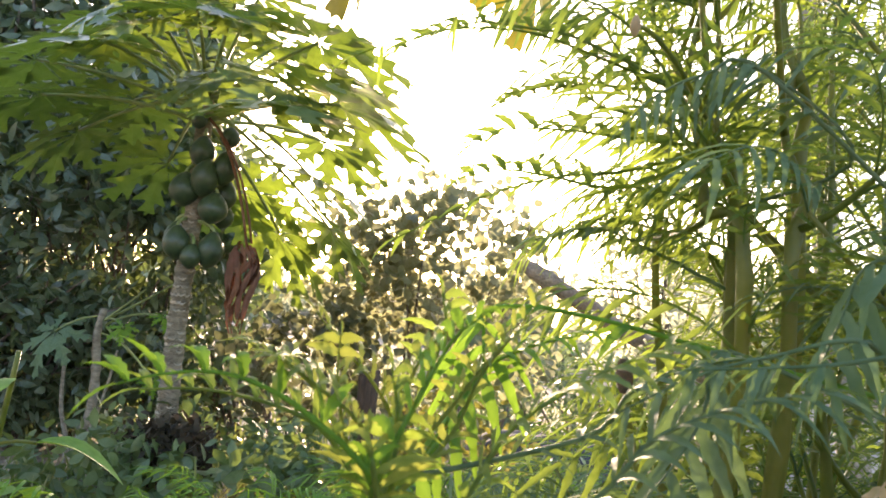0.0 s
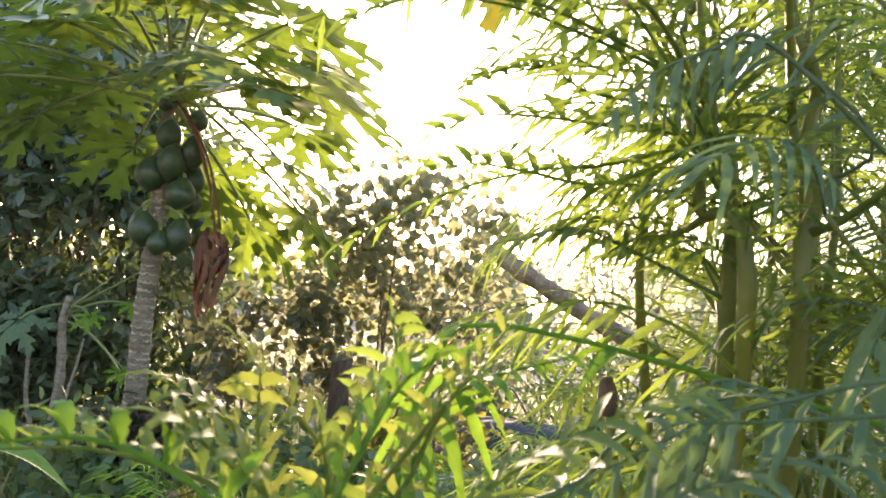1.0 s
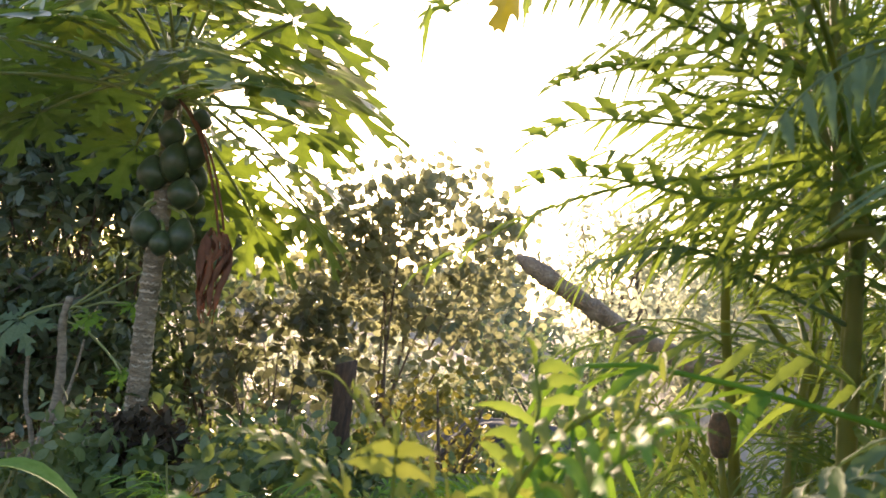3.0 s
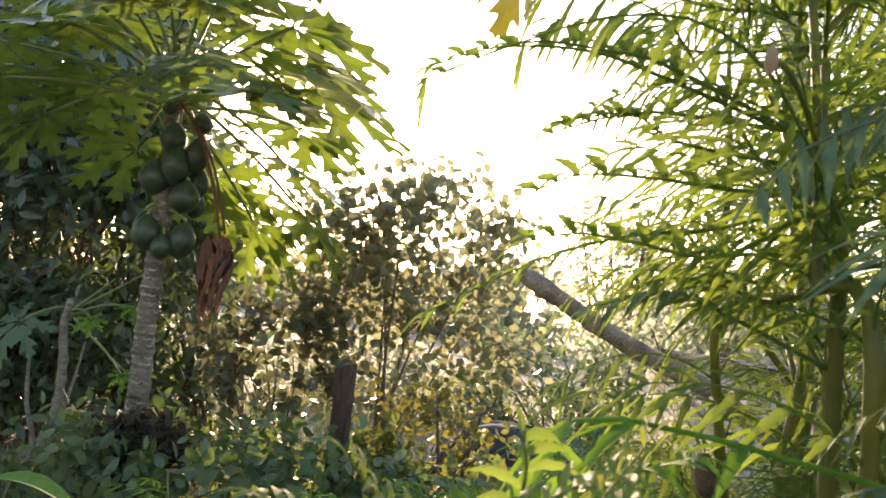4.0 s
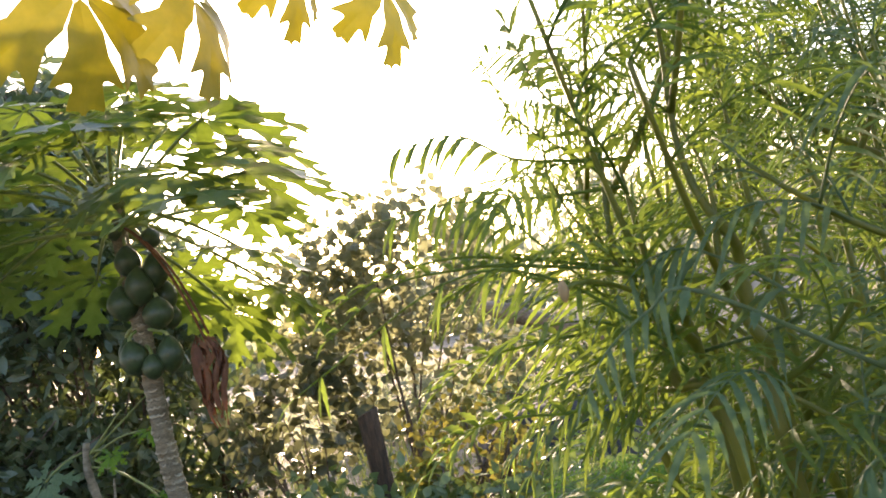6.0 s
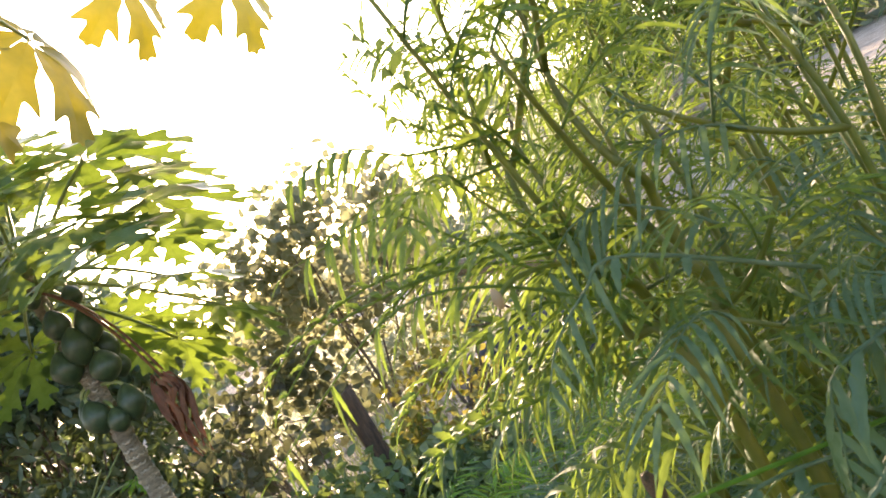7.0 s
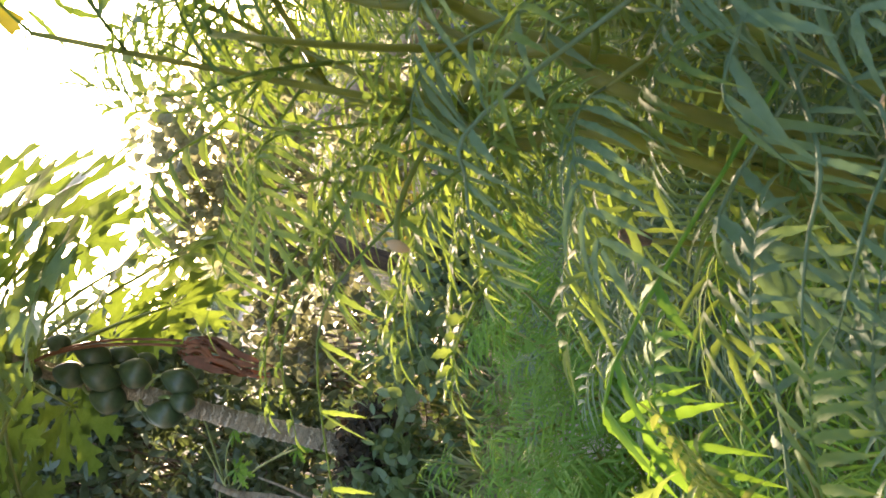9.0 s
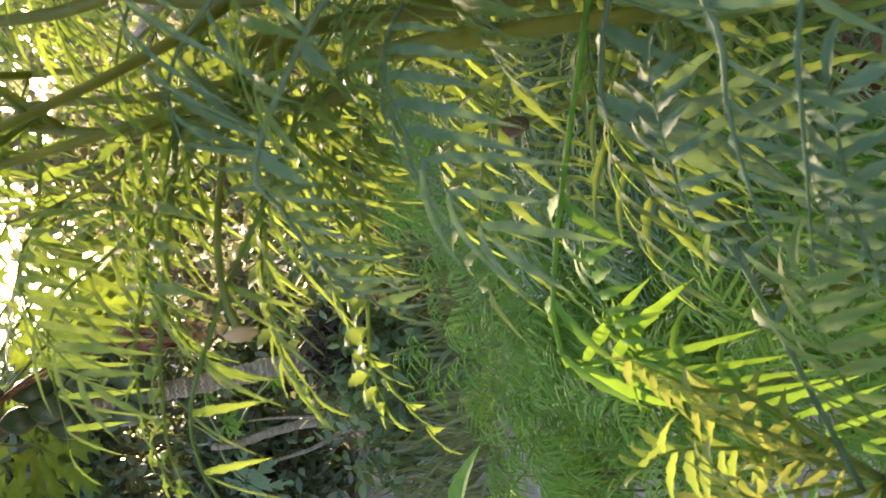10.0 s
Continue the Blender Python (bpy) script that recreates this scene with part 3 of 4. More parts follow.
def broad_leaf_weed():
    """A young weed with broad simple leaves beside the path."""
    base = Vector((-0.335, 1.12, GZ))
    plant = thing("broad_leaf_weed", base, "young weed with broad pointed bright green leaves", "plant")
    stem = smooth_line([(0, 0, -0.02), (0.01, 0, 0.3), (0.0, -0.01, 0.55), (0.012, -0.02, 0.72)], 20)
    part("stem", Shape().tube(stem, [0.005 - 0.00015 * i for i in range(20)], 7), STEM, plant)
    rand = random.Random(77)
    for k in range(11):
        p = stem[8 + k]
        a = 2.4 * k + rand.uniform(-0.3, 0.3)
        out = Vector((math.cos(a), math.sin(a), 0.15))
        e = p + out * 0.03
        s = Shape()
        n = 12
        long, wide = rand.uniform(0.07, 0.1), rand.uniform(0.032, 0.042)
        side = Vector((-out.y, out.x, 0)).normalized()
        for i in range(n):
            u = i / (n - 1)
            w = wide / 2 * math.sin(math.pi * (0.03 + 0.96 * u) ** 0.75) * (1.03 if i % 2 else 0.97)
            q = e + out * long * u - UP * 0.5 * long * u * u
            s.v += [q - side * w + UP * w * 0.3, q - side * w * 0.5 + UP * w * 0.2, q, q + side * w * 0.5 + UP * w * 0.2, q + side * w + UP * w * 0.3]
        for i in range(n - 1):
            s.f += [(5 * i + j, 5 * i + 5 + j, 5 * i + 6 + j, 5 * i + 1 + j) for j in range(4)]
        part("petiole", Shape().tube([p, (p + e) / 2 + UP * 0.002, e], 0.0016, 6), STEM, plant)
        part("leaf", s, MARIGOLD_FRESH, plant)


broad_leaf_weed()


# ---- post and cane ----
def post():
    s = Shape()
    n, m = 16, 10
    for i in range(n):
        u = i / (n - 1)
        p = Vector((-0.218, 3.12, GZ - 0.05)).lerp(Vector((-0.246, 3.12, 0.375)), u)
        for k in range(m):
            a = 2 * math.pi * k / m
            r = 0.034 * (1 + 0.10 * noise.noise(Vector((math.cos(a) * 2, math.sin(a) * 2, u * 2))))
            s.v.append(p + Vector((r * math.cos(a), r * math.sin(a), 0.012 * math.cos(a) if i == n - 1 else 0)))
    for i in range(n - 1):
        for k in range(m):
            a, b = i * m + k, i * m + (k + 1) % m
            s.f.append((a, b, b + m, a + m))
    s.f.append(tuple((n - 1) * m + k for k in range(m)))
    tagged(part("wooden_post", s, POST_WOOD), "weathered dark brown wooden post standing in soil", "post")


post()


def cane():
    pts = smooth_line([(0.08, 1.384, 0.653), (0.143, 1.386, 0.622), (0.208, 1.388, 0.591), (0.34, 1.39, 0.535), (0.46, 1.41, 0.42), (0.50, 1.42, 0.1), (0.505, 1.42, GZ - 0.02)], 46)
    radii = [0.0100 * (1 + (0.2 if i % 7 == 4 else 0) + 0.05 * math.sin(i * 1.7)) for i in range(46)]
    radii[0], radii[1] = 0.002, 0.0075
    tagged(part("dry_cane", Shape().tube(pts, radii, 10), CANE), "dry grey-brown broken cane leaning among the plants", "cane")


cane()


def leaning_trunk():
    pts = smooth_line([(1.62, 3.6, GZ - 0.03), (1.52, 3.62, 0.4), (1.42, 3.65, 0.85), (1.33, 3.68, 1.4), (1.22, 3.7, 2.1), (1.15, 3.7, 2.7)], 60)
    radii = [0.06 - 0.0003 * i + (0.004 if i % 2 else 0) for i in range(60)]
    tagged(part("leaning_trunk", Shape().tube(pts, radii, 14), PALE_BARK), "pale grey leaning trunk with rough ringed bark", "tree trunk")


leaning_trunk()


# ---- marigold plants ----
def leaflet(s, base, way, up, long, wide, droop, teeth=5):
    """A lance-shaped, toothed leaflet, folded along its midrib."""
    way, up = Vector(way).normalized(), Vector(up)
    across = way.cross(up).normalized()
    up = across.cross(way)
    n = 10
    first = len(s.v)
    for i in range(n):
        u = i / (n - 1)
        w = wide / 2 * (math.sin(math.pi * (0.06 + 0.94 * u) ** 0.8) + 0.02) * (1.16 if i % 2 else 0.84)
        p = Vector(base) + way * (long * u) - UP * (droop * long * u * u)
        s.v += [p - across * w + up * w * 0.35, p, p + across * w + up * w * 0.35]
    for i in range(n - 1):
        a = first + 3 * i
        s.f += [(a, a + 3, a + 4, a + 1), (a + 1, a + 4, a + 5, a + 2)]


def pinnate(line, pairs, long, wide, rand, droop=0.35, stem=0.0014, fold=0.25):
    """A feather-shaped leaf along a line of points."""
    s = Shape()
    n = len(line)
    s.tube(line, [stem * (1 - 0.75 * i / (n - 1)) for i in range(n)], 5)
    total = sum((line[i + 1] - line[i]).length for i in range(n - 1))
    for k in range(pairs):
        u = 0.16 + 0.80 * k / (pairs - 1)
        x = u * (n - 1)
        i = min(int(x), n - 2)
        p = line[i].lerp(line[i + 1], x - i)
        d = (line[i + 1] - line[i]).normalized()
        side = d.cross(UP)
        side = side.normalized() if side.length > 0.1 else Vector((1, 0, 0))
        top = side.cross(d).normalized()
        size = long * (0.55 + 0.45 * math.sin(math.pi * (0.15 + 0.75 * u))) * rand.uniform(0.88, 1.1)
        for sg in (1, -1):
            w = side * sg * 0.85 + d * rand.uniform(0.55, 0.8) + top * (fold + rand.uniform(-0.15, 0.15))
            leaflet(s, p, w, top, size, wide * rand.uniform(0.85, 1.15), droop * rand.uniform(0.5, 1.5))
    leaflet(s, line[-1], line[-1] - line[-2], UP, long * 0.6, wide, droop)
    return s


LEAF_KINDS = []
for k in range(10):
    rand = random.Random(100 + k)
    long = 0.13
    line = bend((0, 0, 0), (long * 0.55, 0.008 * rand.uniform(-1, 1), 0.035), (long, 0.02 * rand.uniform(-1, 1), -0.005 - 0.03 * rand.random()), 10)
    LEAF_KINDS.append(pinnate(line, rand.randint(6, 8), 0.046, 0.0046, rand, 0.4 + 0.7 * rand.random(), 0.0012, rand.uniform(-0.3, 0.3)))
LEAF_MESHES = {}
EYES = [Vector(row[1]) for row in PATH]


def leaf_mesh(k, mat):
    if (k, mat.name) not in LEAF_MESHES:
        LEAF_MESHES[k, mat.name] = LEAF_KINDS[k].mesh("leaf", mat)
    return LEAF_MESHES[k, mat.name]


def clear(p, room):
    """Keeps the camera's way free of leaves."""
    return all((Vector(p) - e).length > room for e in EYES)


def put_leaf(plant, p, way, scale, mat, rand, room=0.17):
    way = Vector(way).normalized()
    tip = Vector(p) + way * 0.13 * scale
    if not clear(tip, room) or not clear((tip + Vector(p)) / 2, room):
        return
    # low leaves that would rise into the camera's view are dropped
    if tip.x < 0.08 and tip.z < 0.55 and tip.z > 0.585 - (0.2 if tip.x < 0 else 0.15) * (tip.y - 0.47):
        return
    # leaves at this height are thinned to open gaps in the camera's view
    if 0.6 < p[2] < (0.69 if scale < 0.67 else 9) and rand.random() < 0.4:
        return
    # many upper leaves take the darker copy, so shade is in their colour
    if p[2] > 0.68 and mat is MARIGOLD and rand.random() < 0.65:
        mat = MARIGOLD_SHADED
    # near leaves past the clump's left outline in the camera's view are dropped
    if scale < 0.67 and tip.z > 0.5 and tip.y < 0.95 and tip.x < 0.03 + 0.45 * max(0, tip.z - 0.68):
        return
    q = way.to_track_quat("X", "Z").to_matrix().to_4x4()
    ob = new("leaf", leaf_mesh(rand.randrange(len(LEAF_KINDS)), mat))
    ob.parent = plant
    ob.matrix_parent_inverse = Matrix.Translation(-plant.location)
    ob.matrix_basis = Matrix.Translation(p) @ q @ Matrix.Rotation(rand.uniform(-0.5, 0.5), 4, "X") @ Matrix.Scale(scale, 4)


def marigold(base, lines, seed, mat, scale=1.0, step=0.05, label="tall leafy marigold plant with feathery toothed leaves", radius=0.0055, side=True, room=0.17, shoots=0.2, pull=(0, 0, 0)):
    """A plant whose stems follow the given lines; leaves in pairs, crossing from joint to joint, with leafy side shoots."""
    rand = random.Random(seed)
    twig = 0.55 if scale < 0.65 else 1.0
    plant = thing("marigold_plant", (base[0], base[1], GZ), label, "plant", "marigold plants")

    def own(name, shape, m):
        ob = part(name, shape, m, plant)
        ob.matrix_parent_inverse = Matrix.Translation(-plant.location)

    for pts in lines:
        if -0.05 < pts[0][2] <= 0:
            pts = [(pts[0][0], pts[0][1], GZ - 0.02), *pts[1:]]
        n = 26
        line = smooth_line(pts, n)
        r = [radius * (1 - 0.9 * (i / (n - 1)) ** 1.5) * (1.3 if i % 5 == 0 else 1) for i in range(n)]
        wave = rand.uniform(0, 6)
        line = [p + Vector((math.sin(wave + i * 0.7), math.cos(wave * 2 + i * 0.8), 0)) * radius * 0.9 * min(1, i / 6) for i, p in enumerate(line)]
        own("stem", Shape().tube(line, r, 8), STEM)
        total = sum((line[i + 1] - line[i]).length for i in range(n - 1))
        count = max(3, int(total / step))
        spin = rand.uniform(0, 3)
        for k in range(count):
            u = 0.12 + 0.88 * k / (count - 1)
            x = min(u * (n - 1), n - 1.001)
            i = int(x)
            p = line[i].lerp(line[i + 1], x - i)
            d = (line[i + 1] - line[i]).normalized()
            for j in range(2):
                a = spin + k * 2.4 + j * math.pi + rand.uniform(-0.4, 0.4)
                out = Vector((math.cos(a), math.sin(a), 0))
                out = out - d * out.dot(d)
                w = out + d * rand.uniform(0.35, 1.0) + Vector(pull) * rand.uniform(0.4, 1.4)
                if side and 0.2 < u < 0.85 and rand.random() < shoots:
                    long = rand.uniform(0.07, 0.16) * scale
                    e = p + w.normalized() * long + UP * long * 0.35
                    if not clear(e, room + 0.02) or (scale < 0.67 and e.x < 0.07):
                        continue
                    br = bend(p, (p + e) / 2 - UP * 0.01, e, 7)
                    own("shoot", Shape().tube(br, [(0.0026 - 0.0002 * i) * twig for i in range(7)], 6), STEM)
                    for q in (3, 4, 5, 6):
                        for z in range(2):
                            b = rand.uniform(0, 6.28)
                            put_leaf(plant, br[q], Vector((math.cos(b), math.sin(b), rand.uniform(-0.1, 0.8))) + w * 0.4, scale * rand.uniform(0.55, 0.85), mat, rand, room)
                else:
                    put_leaf(plant, p, w, scale * rand.uniform(0.62, 1.12) * (1 - 0.4 * u), mat, rand, room)
    return plant


TALL = MARIGOLD
HALF = dict(scale=0.6, step=0.058, radius=0.0029, room=0.125, pull=(-0.5, -0.1, -0.1))


def clump(lines, seed, mat=MARIGOLD, shoots=0.13, **size):
    """A near plant whose stems are placed to fit the camera's view."""
    return marigold((lines[0][0][0], lines[0][0][1], 0), lines, seed, mat, shoots=shoots, **{**HALF, **size})


clump([[(0.135, 0.73, GZ - 0.02), (0.125, 0.72, 0.4), (0.108, 0.704, 0.60), (0.101, 0.712, 0.622), (0.09, 0.72, 0.66), (0.075, 0.728, 0.70)],
       [(0.13, 0.725, 0.45), (0.126, 0.70, 0.60), (0.123, 0.705, 0.641), (0.12, 0.72, 0.71)]], 1)
clump([[(0.15, 0.76, GZ - 0.02), (0.14, 0.75, 0.4), (0.118, 0.738, 0.604), (0.099, 0.722, 0.645), (0.092, 0.735, 0.69), (0.10, 0.75, 0.73)],
       [(0.145, 0.75, 0.45), (0.133, 0.719, 0.629), (0.122, 0.715, 0.68), (0.115, 0.72, 0.78)]], 2)
clump([[(0.18, 0.78, GZ - 0.02), (0.175, 0.77, 0.45), (0.155, 0.755, 0.62), (0.16, 0.77, 0.76)], [(0.178, 0.775, 0.4), (0.195, 0.77, 0.6), (0.185, 0.79, 0.75)]], 3)
clump([[(0.13, 0.82, GZ - 0.02), (0.125, 0.82, 0.45), (0.105, 0.815, 0.65), (0.11, 0.84, 0.77)], [(0.13, 0.82, 0.4), (0.15, 0.83, 0.6), (0.14, 0.85, 0.79)]], 13)
clump([[(0.22, 0.72, GZ - 0.02), (0.21, 0.71, 0.45), (0.19, 0.70, 0.62), (0.175, 0.70, 0.76)], [(0.22, 0.72, 0.35), (0.23, 0.74, 0.6), (0.235, 0.75, 0.78)]], 14, MARIGOLD_BLUE)
clump([[(0.28, 0.92, GZ - 0.02), (0.275, 0.92, 0.5), (0.26, 0.93, 0.92)], [(0.28, 0.92, 0.3), (0.31, 0.93, 0.6), (0.32, 0.95, 0.94)]], 17, scale=0.7, radius=0.0028)
clump([[(0.36, 1.02, GZ - 0.02), (0.355, 1.02, 0.5), (0.34, 1.03, 1.02)], [(0.36, 1.02, 0.3), (0.40, 1.02, 0.6), (0.41, 1.04, 1.02)]], 18, scale=0.8, radius=0.003)
clump([[(0.20, 0.87, GZ - 0.02), (0.205, 0.865, 0.55), (0.19, 0.88, 0.80)], [(0.2, 0.87, 0.4), (0.235, 0.865, 0.62), (0.23, 0.89, 0.80)], [(0.2, 0.87, 0.4), (0.165, 0.875, 0.62), (0.17, 0.90, 0.79)]], 15, scale=0.6)
DEEP = "dense marigold plant with shade-dark green leaves and golden backlit stems"
for k, (x, y, top, lean) in enumerate(((0.25, 1.06, 0.97, 0.02), (0.44, 1.12, 1.0, -0.02))):
    marigold((x, y, 0), [[(x, y, 0), (x + lean * 0.3, y, top * 0.5), (x - 0.01 + lean, y + 0.01, top)], [(x + 0.01, y + 0.01, 0.1), (x + 0.03, y, top * 0.55), (x + 0.035 - lean, y + 0.02, top * 0.97)]], 140 + k, MARIGOLD_SHADED if k % 2 else MARIGOLD, 0.75, step=0.045, label=DEEP, radius=0.0036, shoots=0.3)
marigold((0.44, 0.85, 0), [[(0.44, 0.85, 0), (0.42, 0.86, 0.5), (0.40, 0.88, 1.0)], [(0.44, 0.85, 0.1), (0.36, 0.82, 0.5), (0.33, 0.8, 0.85)]], 4, MARIGOLD_BLUE, 0.72, step=0.04, radius=0.004, room=0.24)
marigold((0.30, 0.68, 0), [[(0.30, 0.68, 0), (0.27, 0.70, 0.35), (0.25, 0.72, 0.58)], [(0.30, 0.68, 0.1), (0.36, 0.72, 0.4), (0.36, 0.74, 0.7)]], 5, MARIGOLD_BLUE, 0.62, step=0.032, radius=0.0035, room=0.2)
marigold((0.16, 0.74, 0), [[(0.16, 0.74, 0), (0.15, 0.75, 0.3), (0.13, 0.76, 0.46)], [(0.17, 0.74, 0.0), (0.19, 0.76, 0.35), (0.2, 0.78, 0.50)]], 21, MARIGOLD_BLUE, 0.6, step=0.03, radius=0.0035, shoots=0.4, room=0.19)
marigold((0.0, 0.80, 0), [[(0.0, 0.80, 0), (0.0, 0.79, 0.3), (-0.004, 0.765, 0.44)], [(0.01, 0.80, 0.1), (0.06, 0.8, 0.35), (0.07, 0.77, 0.44)]], 6, MARIGOLD_FRESH, 0.6, step=0.032, radius=0.0035, shoots=0.4)
marigold((0.08, 0.98, 0), [[(0.08, 0.98, 0), (0.07, 0.97, 0.25), (0.05, 0.95, 0.44)], [(0.08, 0.98, 0.0), (0.12, 0.98, 0.3), (0.13, 0.97, 0.46)]], 22, MARIGOLD_BLUE, 0.7, step=0.036, radius=0.004, shoots=0.45)
marigold((-0.1, 0.88, 0), [[(-0.1, 0.88, 0), (-0.09, 0.87, 0.25), (-0.07, 0.85, 0.44)], [(-0.1, 0.88, 0.0), (-0.15, 0.88, 0.25), (-0.18, 0.87, 0.42)]], 23, MARIGOLD_FRESH, 0.62, step=0.033, radius=0.0035, shoots=0.45)
marigold((-0.14, 1.1, 0), [[(-0.14, 1.1, 0), (-0.14, 1.1, 0.2), (-0.13, 1.1, 0.38)], [(-0.12, 1.1, 0.0), (-0.06, 1.12, 0.2), (-0.04, 1.14, 0.4)]], 7, MARIGOLD_FRESH, 0.72, step=0.036, shoots=0.45)
marigold((0.1, 1.25, 0), [[(0.1, 1.25, 0), (0.09, 1.25, 0.2), (0.08, 1.25, 0.32)], [(0.1, 1.25, 0.0), (0.17, 1.27, 0.25), (0.2, 1.3, 0.33)]], 24, MARIGOLD_BLUE, 0.9, shoots=0.4)
marigold((-0.05, 1.4, 0), [[(-0.05, 1.4, 0), (-0.05, 1.4, 0.15), (-0.05, 1.4, 0.30)], [(-0.02, 1.4, 0.0), (0.06, 1.45, 0.15), (0.1, 1.5, 0.32)]], 8, MARIGOLD_FRESH, 0.9, shoots=0.5)
marigold((-0.25, 1.5, 0), [[(-0.25, 1.5, 0), (-0.25, 1.5, 0.1), (-0.25, 1.5, 0.21)], [(-0.25, 1.5, 0), (-0.33, 1.5, 0.08), (-0.36, 1.52, 0.17)]], 25, MARIGOLD_FRESH, 0.9, shoots=0.5)
marigold((-0.15, 1.8, 0), [[(-0.15, 1.8, 0), (-0.15, 1.8, 0.05), (-0.15, 1.8, 0.15)], [(-0.15, 1.8, 0), (-0.07, 1.82, 0.05), (-0.05, 1.85, 0.17)]], 9, MARIGOLD_FRESH, 0.9, shoots=0.5)
marigold((0.22, 1.7, 0), [[(0.22, 1.7, 0), (0.22, 1.7, 0.15), (0.23, 1.7, 0.20)], [(0.22, 1.7, 0), (0.3, 1.72, 0.15), (0.34, 1.75, 0.20)]], 10, MARIGOLD_FRESH, 1.0, shoots=0.5)
marigold((0.42, 2.1, 0), [[(0.42, 2.1, 0), (0.42, 2.1, 0.15), (0.43, 2.1, 0.18)], [(0.42, 2.1, 0), (0.5, 2.1, 0.15), (0.54, 2.15, 0.18)]], 27, MARIGOLD_FRESH, 1.1, shoots=0.5)
marigold((0.58, 0.95, 0), [[(0.58, 0.95, 0), (0.56, 0.96, 0.25), (0.55, 0.97, 0.46)], [(0.58, 0.95, 0.0), (0.5, 0.93, 0.25), (0.47, 0.92, 0.44)]], 28, MARIGOLD_SHADED, 0.75, step=0.035, shoots=0.5)
marigold((0.36, 1.0, 0), [[(0.36, 1.0, 0), (0.34, 1.0, 0.25), (0.32, 1.0, 0.44)], [(0.36, 1.0, 0.0), (0.42, 1.02, 0.25), (0.44, 1.03, 0.42)]], 29, MARIGOLD_SHADED, 0.75, step=0.035, shoots=0.5)
marigold((0.2, 0.98, 0), [[(0.2, 0.98, 0), (0.2, 0.98, 0.25), (0.19, 0.99, 0.42)], [(0.2, 0.98, 0.0), (0.26, 1.0, 0.25), (0.28, 1.0, 0.42)]], 30, MARIGOLD_SHADED, 0.72, step=0.035, shoots=0.5)
marigold((0.66, 1.05, 0), [[(0.66, 1.05, 0), (0.64, 1.05, 0.5), (0.62, 1.05, 1.0)], [(0.66, 1.05, 0.2), (0.72, 1.1, 0.6), (0.76, 1.1, 0.95)]], 12, MARIGOLD_BLUE)


for k, (x, y, top, mat) in enumerate(((-0.28, 1.2, 0.26, MARIGOLD_FRESH), (-0.22, 1.0, 0.36, MARIGOLD_FRESH), (-0.1, 1.6, 0.20, MARIGOLD_FRESH),
                                      (0.05, 1.1, 0.34, MARIGOLD_FRESH), (0.02, 0.92, 0.42, MARIGOLD_FRESH), (-0.05, 1.25, 0.34, MARIGOLD_BLUE), (0.3, 1.4, 0.30, MARIGOLD_BLUE), (0.22, 1.12, 0.38, MARIGOLD_BLUE), (0.12, 0.88, 0.44, MARIGOLD_BLUE))):
    marigold((x, y, 0), [[(x, y, 0), (x - 0.01, y, top * 0.5), (x - 0.02, y + 0.02, top)], [(x, y, -0.01), (x + 0.06, y - 0.01, top * 0.5), (x + 0.07, y, top * 0.95)]], 60 + k, mat, 0.72, step=0.042, radius=0.004, shoots=0.45)
for k, (x, y, lean) in enumerate(((0.50, 1.3, -0.03),)):
    marigold((x, y, 0), [[(x, y, 0), (x, y, 0.5), (x + lean, y + 0.02, 1.0)], [(x + 0.01, y, 0.1), (x + 0.05, y, 0.55), (x + 0.06 + lean, y, 0.95)]], 80 + k, TALL, 1.0, radius=0.006)


# ---- long arching fronds ----
def add_fronds(stem, rows):
    """A slim plant carrying long fronds on one stem, given from the ground up."""
    base = stem[0]
    plant = thing("marigold_plant", (base[0], base[1], GZ), "slender marigold plant with long arching feathery fronds", "plant", "marigold plants")

    def own(name, shape, m):
        ob = part(name, shape, m, plant)
        ob.matrix_parent_inverse = Matrix.Translation(-plant.location)

    line = smooth_line(stem, 60)
    own("stem", Shape().tube(line, [(0.0030 * (1 - 0.85 * (i / 59) ** 2)) * (1.2 if i % 9 == 0 else 1) for i in range(60)], 9), STEM)
    for k, (pts, pairs, long, wide, mat, fold) in enumerate(rows):
        start = min(line, key=lambda p: (p - Vector(pts[0]) + UP * 0.015).length)
        own("leaf", pinnate(smooth_line([start, *pts], 18), pairs, long, wide * 1.5, random.Random(500 + k), 0.5, 0.0008, fold), mat)


